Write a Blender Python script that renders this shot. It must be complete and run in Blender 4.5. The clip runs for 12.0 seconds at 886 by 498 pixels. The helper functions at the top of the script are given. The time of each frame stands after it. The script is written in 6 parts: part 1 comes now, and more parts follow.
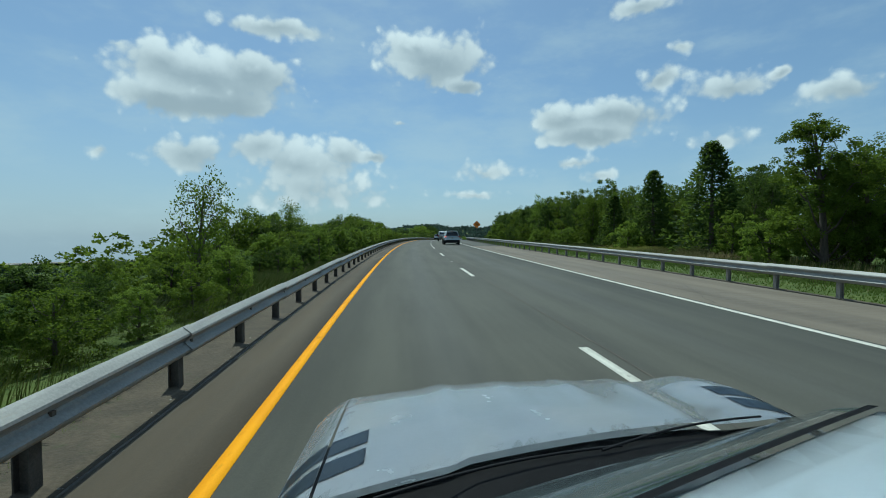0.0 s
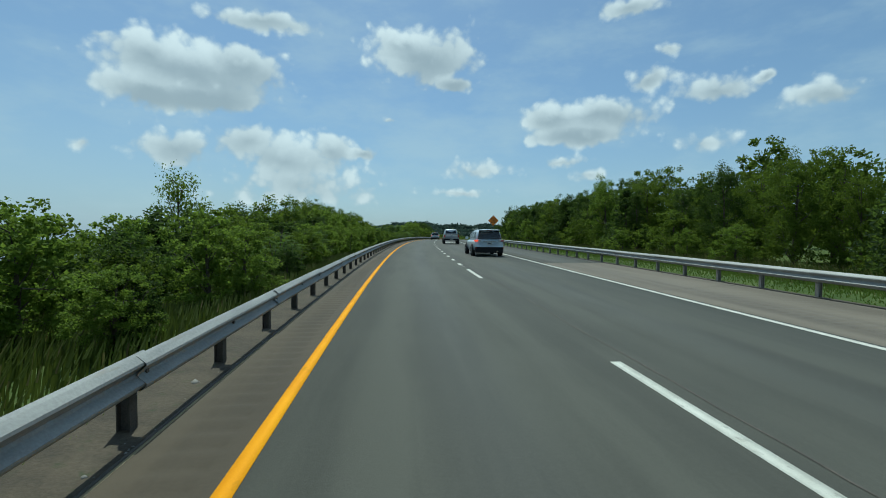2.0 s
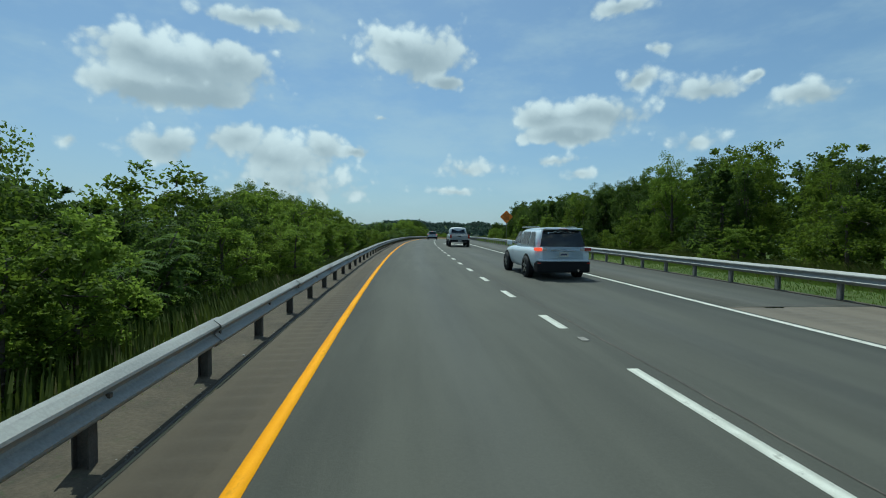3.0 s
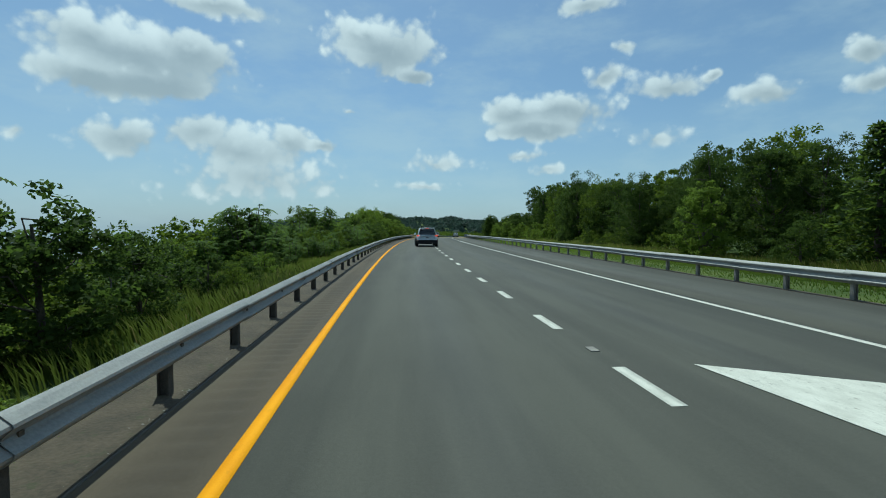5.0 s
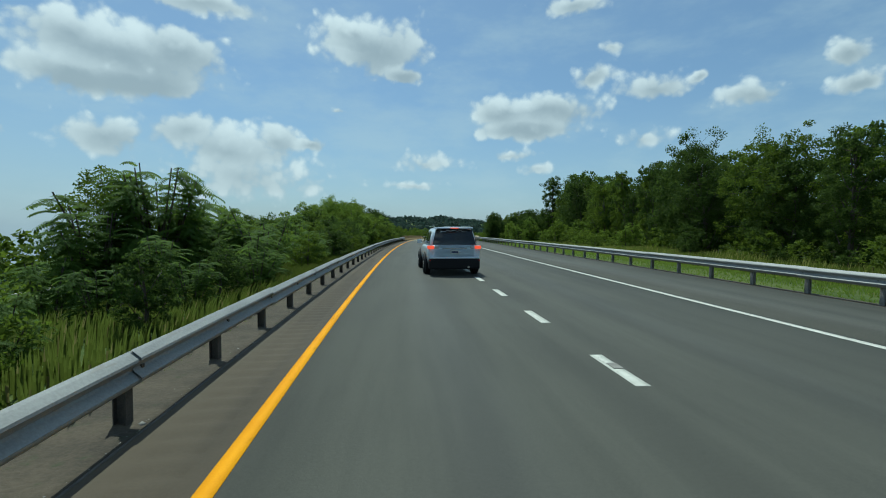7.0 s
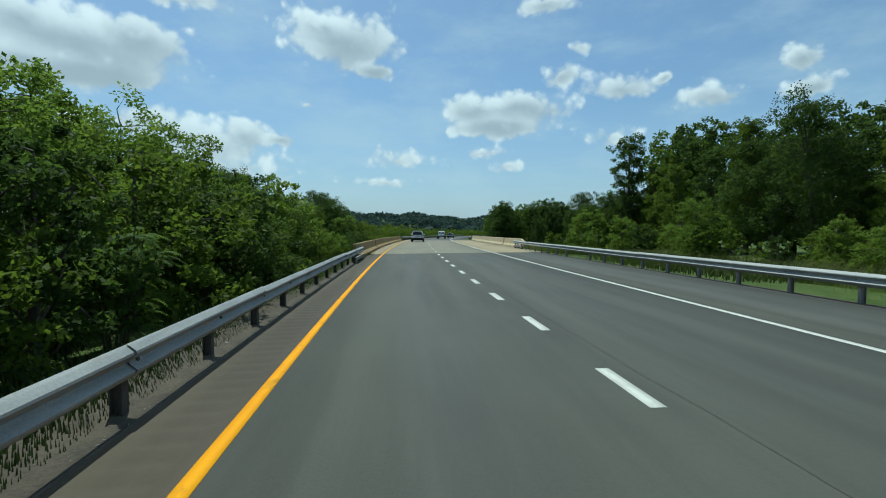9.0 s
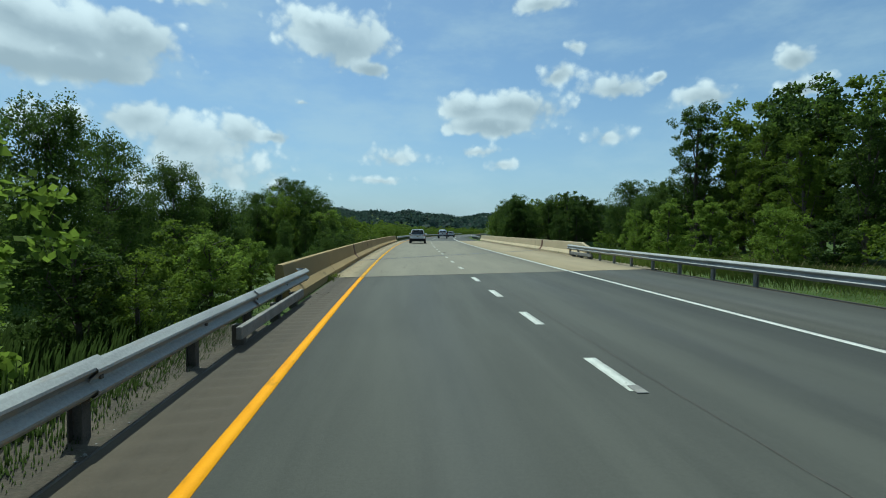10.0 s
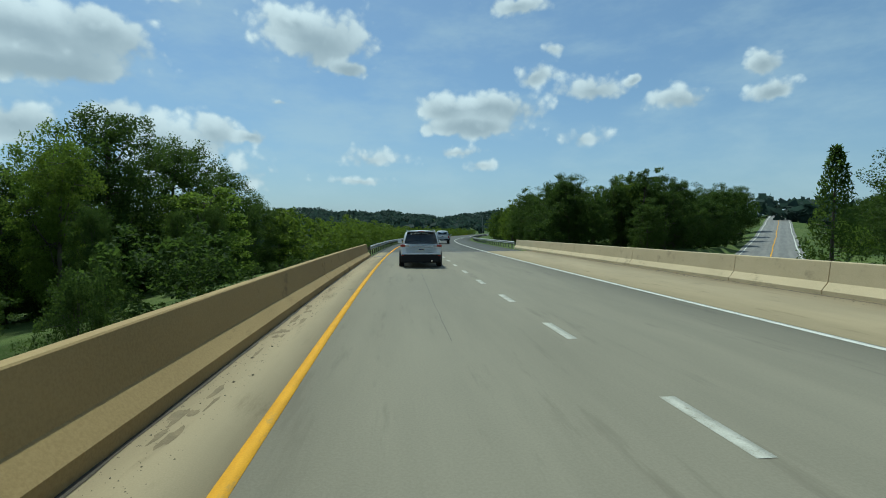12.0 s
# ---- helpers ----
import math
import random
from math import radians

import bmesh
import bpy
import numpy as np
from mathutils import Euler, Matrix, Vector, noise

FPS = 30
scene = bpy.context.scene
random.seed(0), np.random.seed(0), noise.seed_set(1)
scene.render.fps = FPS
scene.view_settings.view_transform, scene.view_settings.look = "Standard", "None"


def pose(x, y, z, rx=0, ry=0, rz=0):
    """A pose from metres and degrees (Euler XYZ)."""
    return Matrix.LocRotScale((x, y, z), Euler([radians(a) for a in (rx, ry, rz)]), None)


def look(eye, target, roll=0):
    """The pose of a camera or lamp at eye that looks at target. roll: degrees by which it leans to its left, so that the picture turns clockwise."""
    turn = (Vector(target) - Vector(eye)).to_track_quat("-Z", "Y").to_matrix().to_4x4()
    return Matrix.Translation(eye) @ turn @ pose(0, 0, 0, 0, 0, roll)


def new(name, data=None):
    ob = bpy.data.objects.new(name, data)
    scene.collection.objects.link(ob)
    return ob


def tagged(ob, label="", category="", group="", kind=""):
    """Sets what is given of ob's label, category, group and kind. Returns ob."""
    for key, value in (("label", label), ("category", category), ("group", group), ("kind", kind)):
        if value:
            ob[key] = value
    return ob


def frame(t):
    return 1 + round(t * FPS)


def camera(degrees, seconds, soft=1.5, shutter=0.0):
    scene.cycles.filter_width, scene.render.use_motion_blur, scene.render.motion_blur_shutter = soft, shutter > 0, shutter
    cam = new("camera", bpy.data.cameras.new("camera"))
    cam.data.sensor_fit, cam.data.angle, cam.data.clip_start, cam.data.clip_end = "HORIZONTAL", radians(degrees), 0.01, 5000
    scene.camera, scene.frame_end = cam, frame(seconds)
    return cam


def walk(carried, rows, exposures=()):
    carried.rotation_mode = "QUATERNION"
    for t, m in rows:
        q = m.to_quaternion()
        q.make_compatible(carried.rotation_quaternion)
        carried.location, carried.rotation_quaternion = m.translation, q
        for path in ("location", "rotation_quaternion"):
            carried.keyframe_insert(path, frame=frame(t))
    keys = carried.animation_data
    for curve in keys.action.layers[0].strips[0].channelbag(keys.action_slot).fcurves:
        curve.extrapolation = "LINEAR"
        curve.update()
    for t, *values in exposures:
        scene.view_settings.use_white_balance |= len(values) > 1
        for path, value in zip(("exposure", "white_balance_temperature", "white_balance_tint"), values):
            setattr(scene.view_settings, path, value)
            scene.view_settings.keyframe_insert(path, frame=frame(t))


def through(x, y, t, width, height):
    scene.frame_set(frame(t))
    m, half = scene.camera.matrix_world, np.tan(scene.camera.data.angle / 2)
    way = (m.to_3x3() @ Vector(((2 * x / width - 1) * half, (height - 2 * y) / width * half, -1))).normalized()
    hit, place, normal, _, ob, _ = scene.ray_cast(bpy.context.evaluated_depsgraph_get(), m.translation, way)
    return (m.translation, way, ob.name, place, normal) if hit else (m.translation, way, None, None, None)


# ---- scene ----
# ================= the road's line =================
# s: metres along the yellow edge line; o: metres to its right; z: metres above the road
S_TAB = np.arange(-120.0, 1400.0, 0.5)
BEND = np.interp(S_TAB, [-120, -20, 40, 120, 206, 300, 460, 800], [0.0, 0.040, 0.066, 0.064, 0.060, 0.085, 0.05, 0.0])
TURN = np.cumsum(BEND) * 0.5
TURN -= np.interp(0.0, S_TAB, TURN)
SLOPE = np.radians(np.interp(S_TAB, [-120, 0, 215, 300, 420, 700], [0.95, 0.95, -0.85, -1.2, -0.7, 0.0]))
X_TAB = np.cumsum(np.sin(np.radians(TURN))) * 0.5
Y_TAB = np.cumsum(np.cos(np.radians(TURN))) * 0.5
Z_TAB = np.cumsum(np.tan(SLOPE)) * 0.5
X_TAB -= np.interp(0.0, S_TAB, X_TAB)
Y_TAB -= np.interp(0.0, S_TAB, Y_TAB)
Z_TAB -= np.interp(0.0, S_TAB, Z_TAB)


def heading(s):
    """The road's heading at s, in degrees to the right of +Y."""
    return float(np.interp(s, S_TAB, TURN))


def on_road(s, o, z=0.0):
    a = radians(heading(s))
    return Vector((float(np.interp(s, S_TAB, X_TAB)) + o * math.cos(a),
                   float(np.interp(s, S_TAB, Y_TAB)) - o * math.sin(a),
                   float(np.interp(s, S_TAB, Z_TAB)) + z))


def road_pose(s, o, z=0.0, turn=0.0):
    """A pose on the road that looks along it (+Y forward, +X right)."""
    p = on_road(s, o, z)
    tilt = math.degrees(float(np.interp(s, S_TAB, SLOPE)))
    return Matrix.Translation(p) @ pose(0, 0, 0, 0, 0, -heading(s) - turn) @ pose(0, 0, 0, tilt, 0, 0)


# ================= the camera and its drive =================
EYE_H = 1.616
cam = camera(87.43, 12.0, soft=1.0)
DRIVE = [
#   seconds, s, o, yaw right of the road, pitch to the road, lean
    (0.0, -4.0, 1.18, 5.53, -2.36, -0.07),
    (0.5, 2.9, 1.15, 5.50, -2.59, 0.68),
    (1.0, 9.8, 1.11, 5.43, -2.47, 0.87),
    (1.5, 16.8, 1.08, 5.27, -2.39, 0.62),
    (2.0, 23.8, 1.03, 5.48, -2.43, 0.47),
    (2.5, 30.6, 0.98, 5.57, -2.45, 0.48),
    (3.0, 37.7, 0.97, 5.59, -2.52, 0.48),
    (3.2, 40.4, 0.98, 5.62, -2.54, 0.46),
    (4.8, 87.3, 1.08, 5.85, -2.66, 0.30),
    (5.0, 89.7, 1.09, 5.88, -2.68, 0.28),
    (5.5, 96.05, 1.12, 5.73, -2.57, 0.26),
    (6.0, 102.4, 1.13, 5.63, -2.49, 0.28),
    (6.5, 108.8, 1.14, 5.58, -2.44, 0.24),
    (7.0, 115.1, 1.15, 5.57, -2.52, 0.21),
    (7.2, 117.6, 1.16, 5.61, -2.51, 0.21),
    (8.8, 161.3, 1.27, 5.90, -2.47, 0.26),
    (9.0, 164.4, 1.28, 5.93, -2.46, 0.26),
    (9.5, 172.3, 1.28, 5.71, -2.53, 0.24),
    (10.0, 180.2, 1.27, 5.62, -2.56, 0.50),
    (10.5, 188.2, 1.26, 5.68, -2.70, 0.69),
    (11.0, 197.0, 1.19, 5.72, -2.28, 0.33),
    (11.5, 205.6, 1.12, 5.84, -2.42, 0.26),
    (12.0, 214.3, 1.05, 6.01, -2.17, 0.24),
]
rows = []
for t, s, o, yaw, pitch, lean in DRIVE:
    rows.append((t, road_pose(s, o, EYE_H, yaw) @ pose(0, 0, 0, 90 + pitch, 0, 0) @ pose(0, 0, 0, 0, 0, lean)))
walk(cam, rows, [(0.0, 0.0, 5640, -9), (7.0, 0.0, 5640, -9), (8.8, 0.12, 5560, -9), (11.0, 0.10, 5560, -9), (11.6, 0.0, 5600, -9), (12.0, 0.0, 5600, -9)])

# ================= world, sun, exposure =================
SUN_AZ, SUN_EL = -12.0, 64.0   # degrees right of +Y, above the horizon
SKY_GAIN = 0.086


class Nodes:
    """Short hand for building node trees."""

    def __init__(self, tree):
        self.t = tree
        tree.nodes.clear()

    def add(self, kind):
        return self.t.nodes.new(kind)

    def put(self, socket, v):
        if isinstance(v, bpy.types.NodeSocket):
            self.t.links.new(v, socket)
        elif v is not None:
            socket.default_value = v

    def math(self, op, a, b=None, c=None, clamp=False):
        n = self.add("ShaderNodeMath")
        n.operation, n.use_clamp = op, clamp
        for s, v in zip(n.inputs, (a, b, c)):
            self.put(s, v)
        return n.outputs[0]

    def vec(self, op, a, b=None):
        n = self.add("ShaderNodeVectorMath")
        n.operation = op
        self.put(n.inputs[0], a)
        self.put(n.inputs[1], b)
        return n.outputs[0]

    def noise(self, vec, scale, detail=4.0, rough=0.55, distort=0.0):
        n = self.add("ShaderNodeTexNoise")
        self.put(n.inputs["Vector"], vec)
        self.put(n.inputs["Scale"], scale)
        self.put(n.inputs["Detail"], detail)
        self.put(n.inputs["Roughness"], rough)
        self.put(n.inputs["Distortion"], distort)
        return n

    def ramp(self, fac, stops):
        n = self.add("ShaderNodeValToRGB")
        self.put(n.inputs[0], fac)
        e = n.color_ramp.elements
        while len(e) < len(stops):
            e.new(0.5)
        for el, (p, c) in zip(e, stops):
            el.position = p
            el.color = (*c, 1) if len(c) == 3 else c
        return n.outputs[0]

    def mix(self, fac, a, b, mode="MIX"):
        n = self.add("ShaderNodeMix")
        n.data_type, n.blend_type = "RGBA", mode
        self.put(n.inputs[0], fac)
        for s, v in ((n.inputs[6], a), (n.inputs[7], b)):
            self.put(s, (*v, 1) if isinstance(v, tuple) and len(v) == 3 else v)
        return n.outputs[2]

    def step(self, v, lo, hi, smooth=True):
        n = self.add("ShaderNodeMapRange")
        n.interpolation_type = "SMOOTHSTEP" if smooth else "LINEAR"
        self.put(n.inputs[0], v)
        self.put(n.inputs[1], lo)
        self.put(n.inputs[2], hi)
        return n.outputs[0]


world = bpy.data.worlds.new("world")
scene.world = world
world.use_nodes = True
w = Nodes(world.node_tree)
sky = w.add("ShaderNodeTexSky")
sky.sky_type, sky.sun_disc = "NISHITA", False
sky.sun_elevation, sky.sun_rotation = radians(SUN_EL), radians(SUN_AZ)
sky.altitude, sky.air_density, sky.dust_density, sky.ozone_density = 80, 1.0, 1.2, 1.5
way = w.add("ShaderNodeTexCoord").outputs["Generated"]
xyz = w.add("ShaderNodeSeparateXYZ")
w.put(xyz.inputs[0], way)
az = w.math("MULTIPLY", w.math("ARCTAN2", xyz.outputs[0], xyz.outputs[1]), 180 / math.pi)
el = w.math("MULTIPLY", w.math("ARCSINE", xyz.outputs[2]), 180 / math.pi)
# ragged edges: the directions are stirred before the clouds are laid out
stir = w.noise(way, 7.0, 5.0, 0.60)
stir2 = w.noise(w.vec("ADD", way, (7.3, 1.1, 4.2)), 7.0, 5.0, 0.60)
fine = w.noise(way, 34.0, 7.0, 0.62)
az_s = w.math("ADD", az, w.math("MULTIPLY", w.math("SUBTRACT", stir.outputs[0], 0.5), 4.6))
el_s = w.math("ADD", el, w.math("MULTIPLY", w.math("SUBTRACT", stir2.outputs[0], 0.5), 3.4))


def heads(scale, shift):
    """Round swellings like heads of cauliflower, 0 in the clefts."""
    v = w.add("ShaderNodeTexVoronoi")
    v.feature = "SMOOTH_F1"
    w.put(v.inputs["Vector"], w.vec("ADD", w.vec("ADD", way, shift), w.vec("MULTIPLY", stir.outputs["Color"], (0.05, 0.05, 0.05))))
    v.inputs["Scale"].default_value = scale
    v.inputs["Smoothness"].default_value = 0.35
    return w.math("SUBTRACT", 0.75, v.outputs["Distance"])


big_heads, small_heads = heads(24.0, (0.0, 0.0, 0.0)), heads(60.0, (3.1, 1.7, 0.4))
swell = w.math("ADD", w.math("MULTIPLY", big_heads, 1.0), w.math("MULTIPLY", small_heads, 0.5))
cover, lit = None, None


def cloud(*puffs, thick=1.0):
    """A cloud of puffs: azimuth, elevation, half width and half height in degrees."""
    global cover, lit
    for a, e, hw, hh in puffs:
        u = w.math("DIVIDE", w.math("SUBTRACT", az_s, a), hw)
        v0 = w.math("DIVIDE", w.math("SUBTRACT", el_s, e), hh)
        v = w.math("MINIMUM", v0, w.math("MULTIPLY", v0, 1.12))
        r = w.math("SQRT", w.math("ADD", w.math("MULTIPLY", u, u), w.math("MULTIPLY", v, v)))
        d = w.math("MULTIPLY", w.math("SUBTRACT", 1.55, r), thick)
        l = w.math("MULTIPLY", w.math("MAXIMUM", d, 0.0), w.math("SUBTRACT", v, w.math("MULTIPLY", u, 0.25)))
        cover = d if cover is None else w.math("SMOOTH_MAX", cover, d, 0.45)
        lit = l if lit is None else w.math("ADD", lit, l)


cloud((-21.4, 16.6, 7.2, 3.2), (-25.5, 18.0, 3.5, 2.1), (-16.8, 17.9, 4.2, 2.3), (-25.6, 14.4, 3.6, 1.7), (-20.3, 14.6, 5.6, 1.7))
cloud((4.6, 20.6, 5.7, 2.9), (8.2, 18.0, 2.4, 0.9), (2.0, 22.2, 2.7, 1.3))
cloud((-23.3, 8.9, 3.6, 1.9), (-16.2, 10.0, 4.2, 2.1), (-11.5, 8.5, 5.2, 2.4), (-7.2, 10.2, 2.4, 1.9), (-3.1, 10.0, 1.9, 0.8), thick=0.85)
cloud((-10.1, 5.6, 8.5, 2.8), thick=0.62)
cloud((20.0, 13.6, 3.2, 1.7), (25.7, 13.7, 5.5, 1.7), (23.0, 11.8, 5.4, 1.2))
cloud((30.7, 17.2, 2.0, 0.9), (36.9, 15.6, 3.9, 1.3), (41.5, 16.1, 1.3, 0.5), thick=0.8)
cloud((46.0, 13.2, 2.8, 1.2), thick=0.8)
cloud((53.5, 16.0, 1.2, 1.1), (54.0, 13.3, 1.5, 1.0))
cloud((35.6, 9.8, 2.7, 1.1), thick=0.55)
cloud((10.4, 8.0, 3.9, 1.1), (9.0, 5.3, 3.6, 0.5), thick=0.55)
cloud((28.1, 24.5, 3.8, 1.0), thick=0.8)
cloud((-14.6, 23.0, 5.5, 1.0), thick=0.8)
cloud((21.1, 9.1, 3.6, 0.7), (24.1, 7.2, 1.9, 0.8), thick=0.55)
cloud((0.2, 13.8, 0.9, 0.4), thick=0.55)
cloud((32.5, 19.6, 1.3, 0.6), thick=0.55)
cloud((-31.3, 8.7, 0.9, 0.8), thick=0.55)
cloud((-29.1, 18.8, 1.1, 0.6), thick=0.55)
# small clouds go on all round, behind and overhead
far_sky = w.noise(w.vec("MULTIPLY", way, (1.0, 1.0, 2.2)), 3.2, 6.0, 0.6)
aside = w.step(w.math("ABSOLUTE", w.math("SUBTRACT", az, 8.0)), 58.0, 75.0)
above = w.step(el, 34.0, 46.0)
away = w.math("MAXIMUM", aside, above)
others = w.math("SUBTRACT", w.math("MULTIPLY", w.math("SUBTRACT", far_sky.outputs[0], 0.53), 7.0), w.math("MULTIPLY", w.math("SUBTRACT", 1.0, away), 6.0))
cover = w.math("MAXIMUM", cover, others)
body = w.math("ADD", cover, w.math("SUBTRACT", w.math("MULTIPLY", swell, 0.85), 0.46))
body = w.math("ADD", body, w.math("MULTIPLY", w.math("SUBTRACT", fine.outputs[0], 0.5), 0.75))
alpha = w.step(body, 0.06, 0.66)
# white rims and tops where the sun comes through, grey where the cloud is thick and low
rim = w.step(body, 1.45, 0.45)
top = w.math("ADD", w.math("MULTIPLY", lit, 0.42), w.math("MULTIPLY", w.math("SUBTRACT", swell, 0.55), 0.85))
shade = w.step(w.math("ADD", w.math("ADD", top, w.math("MULTIPLY", rim, 0.62)), w.math("MULTIPLY", w.math("SUBTRACT", fine.outputs[0], 0.5), 0.5)), -0.30, 1.35)
puff = w.mix(shade, (0.37, 0.41, 0.44), (0.84, 0.86, 0.86))
gain = w.vec("MULTIPLY", sky.outputs[0], (SKY_GAIN * 0.90, SKY_GAIN * 1.0, SKY_GAIN * 1.08))
haze = w.math("ADD", w.math("MULTIPLY", w.step(el, 18.0, -2.0), 0.36), 0.20)
haze = w.math("ADD", haze, w.math("MULTIPLY", w.math("MULTIPLY", w.step(az, 0.0, -55.0), w.step(el, 26.0, 0.0)), 0.22))
veil = w.mix(haze, gain, (0.40, 0.49, 0.585))
thin = w.noise(w.vec("MULTIPLY", way, (1.0, 1.0, 2.5)), 4.5, 5.0, 0.6)
veil = w.mix(w.math("MULTIPLY", w.step(thin.outputs[0], 0.42, 0.75), 0.38), veil, (0.50, 0.58, 0.62))
back = w.add("ShaderNodeBackground")
w.put(back.inputs[0], w.mix(w.math("MULTIPLY", alpha, 0.90), veil, puff))
w.put(back.inputs[1], 1.0)
w.put(w.add("ShaderNodeOutputWorld").inputs[0], back.outputs[0])

sun = new("sun", bpy.data.lights.new("sun", "SUN"))
sun.data.energy, sun.data.angle, sun.data.color = 3.6, radians(0.53), (1.0, 0.95, 0.87)
a, e = radians(SUN_AZ), radians(SUN_EL)
sun.matrix_world = look((0, 0, 0), (-math.sin(a) * math.cos(e), -math.cos(a) * math.cos(e), -math.sin(e)))
scene.view_settings.exposure = 0.0

# ================= materials =================
def material(name):
    m = bpy.data.materials.new(name)
    m.use_nodes = True
    n = Nodes(m.node_tree)
    out = n.add("ShaderNodeOutputMaterial")
    b = n.add("ShaderNodeBsdfPrincipled")
    n.put(out.inputs[0], b.outputs[0])
    return m, n, b


def worn(name, dark, light, rough=0.85, scale=1.2, grain=90.0, bump=0.15, metal=0.0, coords="Object", spots=None, stretch=(1, 1, 1), spec=0.5):
    """A weathered surface: two colours mixed by large stains and fine grain, with relief."""
    m, n, b = material(name)
    if coords == "road":
        at = n.add("ShaderNodeAttribute")
        at.attribute_name = "road"
        p = at.outputs["Vector"]
    else:
        p = n.add("ShaderNodeTexCoord").outputs[coords]
    q = n.vec("MULTIPLY", p, stretch)
    big = n.noise(q, scale, 5.0, 0.6)
    tiny = n.noise(p, grain, 3.0, 0.7)
    mixed = n.math("ADD", n.math("MULTIPLY", n.step(big.outputs[0], 0.3, 0.7), 0.6), n.math("MULTIPLY", n.step(tiny.outputs[0], 0.3, 0.7), 0.4))
    col = n.mix(mixed, dark, light)
    if spots:
        sp = n.noise(n.vec("ADD", q, (3.1, 9.2, 5.5)), scale * 3.5, 6.0, 0.65)
        col = n.mix(n.math("MULTIPLY", n.step(sp.outputs[0], 0.56, 0.72), 0.75), col, spots)
    n.put(b.inputs["Base Color"], col)
    n.put(b.inputs["Roughness"], n.math("ADD", rough - 0.08, n.math("MULTIPLY", big.outputs[0], 0.16)))
    b.inputs["Metallic"].default_value = metal
    b.inputs["Specular IOR Level"].default_value = spec
    bp = n.add("ShaderNodeBump")
    bp.inputs["Strength"].default_value = bump
    bp.inputs["Distance"].default_value = 0.01
    n.put(bp.inputs["Height"], tiny.outputs[0])
    n.put(b.inputs["Normal"], bp.outputs[0])
    return m


def leafy(name, dark, light, dry=None, through=(0.20, 0.29, 0.04)):
    """Leaves: a colour for each tree and each leaf, light coming through."""
    m = bpy.data.materials.new(name)
    m.use_nodes = True
    n = Nodes(m.node_tree)
    out = n.add("ShaderNodeOutputMaterial")
    one = n.add("ShaderNodeNewGeometry").outputs["Random Per Island"]
    tree = n.add("ShaderNodeObjectInfo").outputs["Random"]
    col = n.mix(n.math("ADD", n.math("MULTIPLY", one, 0.6), n.math("MULTIPLY", tree, 0.4)), dark, light)
    if dry:
        col = n.mix(n.step(one, 0.93, 0.96), col, dry)
    d = n.add("ShaderNodeBsdfPrincipled")
    n.put(d.inputs["Base Color"], col)
    d.inputs["Roughness"].default_value = 0.65
    d.inputs["Specular IOR Level"].default_value = 0.12
    tl = n.add("ShaderNodeBsdfTranslucent")
    n.put(tl.inputs[0], n.mix(0.5, col, through))
    mx = n.add("ShaderNodeMixShader")
    mx.inputs[0].default_value = 0.52
    n.put(mx.inputs[1], d.outputs[0])
    n.put(mx.inputs[2], tl.outputs[0])
    n.put(out.inputs[0], mx.outputs[0])
    return m


def asphalt_material(name, dark, light):
    """Asphalt: stone grain, wheel tracks, an oily strip in mid-lane, long stains and a paved seam."""
    m, n, b = material(name)
    at = n.add("ShaderNodeAttribute")
    at.attribute_name = "road"
    p = at.outputs["Vector"]
    sep = n.add("ShaderNodeSeparateXYZ")
    n.put(sep.inputs[0], p)
    grain = n.noise(p, 34.0, 5.0, 0.8)
    speck = n.noise(p, 220.0, 2.0, 0.7)
    stain = n.noise(n.vec("MULTIPLY", p, (1.0, 0.07, 1.0)), 1.6, 5.0, 0.6)
    patch = n.noise(p, 0.35, 5.0, 0.6)
    lane = n.math("SUBTRACT", n.math("ABSOLUTE", n.math("SUBTRACT", n.math("MODULO", n.math("ADD", sep.outputs[0], 40.26), 3.66), 1.83)), 0.0)
    oil = n.step(lane, 0.75, 0.0)
    track = n.math("MULTIPLY", n.step(n.math("ABSOLUTE", n.math("SUBTRACT", lane, 0.95)), 0.5, 0.0), 0.35)
    v = n.math("ADD", n.math("MULTIPLY", n.step(stain.outputs[0], 0.36, 0.66), 0.55), n.math("MULTIPLY", n.step(patch.outputs[0], 0.3, 0.7), 0.25))
    v = n.math("ADD", v, n.math("MULTIPLY", n.step(grain.outputs[0], 0.35, 0.68), 0.35))
    v = n.math("SUBTRACT", n.math("ADD", v, track), n.math("MULTIPLY", oil, 0.22))
    col = n.mix(n.math("MAXIMUM", v, 0.0), dark, light)
    n.put(b.inputs["Base Color"], n.mix(n.math("MULTIPLY", n.step(speck.outputs[0], 0.58, 0.74), 0.5), col, (0.17, 0.165, 0.15)))
    n.put(b.inputs["Roughness"], n.math("SUBTRACT", 0.86, n.math("MULTIPLY", oil, 0.10)))
    bp = n.add("ShaderNodeBump")
    bp.inputs["Strength"].default_value = 0.35
    bp.inputs["Distance"].default_value = 0.008
    n.put(bp.inputs["Height"], grain.outputs[0])
    n.put(b.inputs["Normal"], bp.outputs[0])
    return m


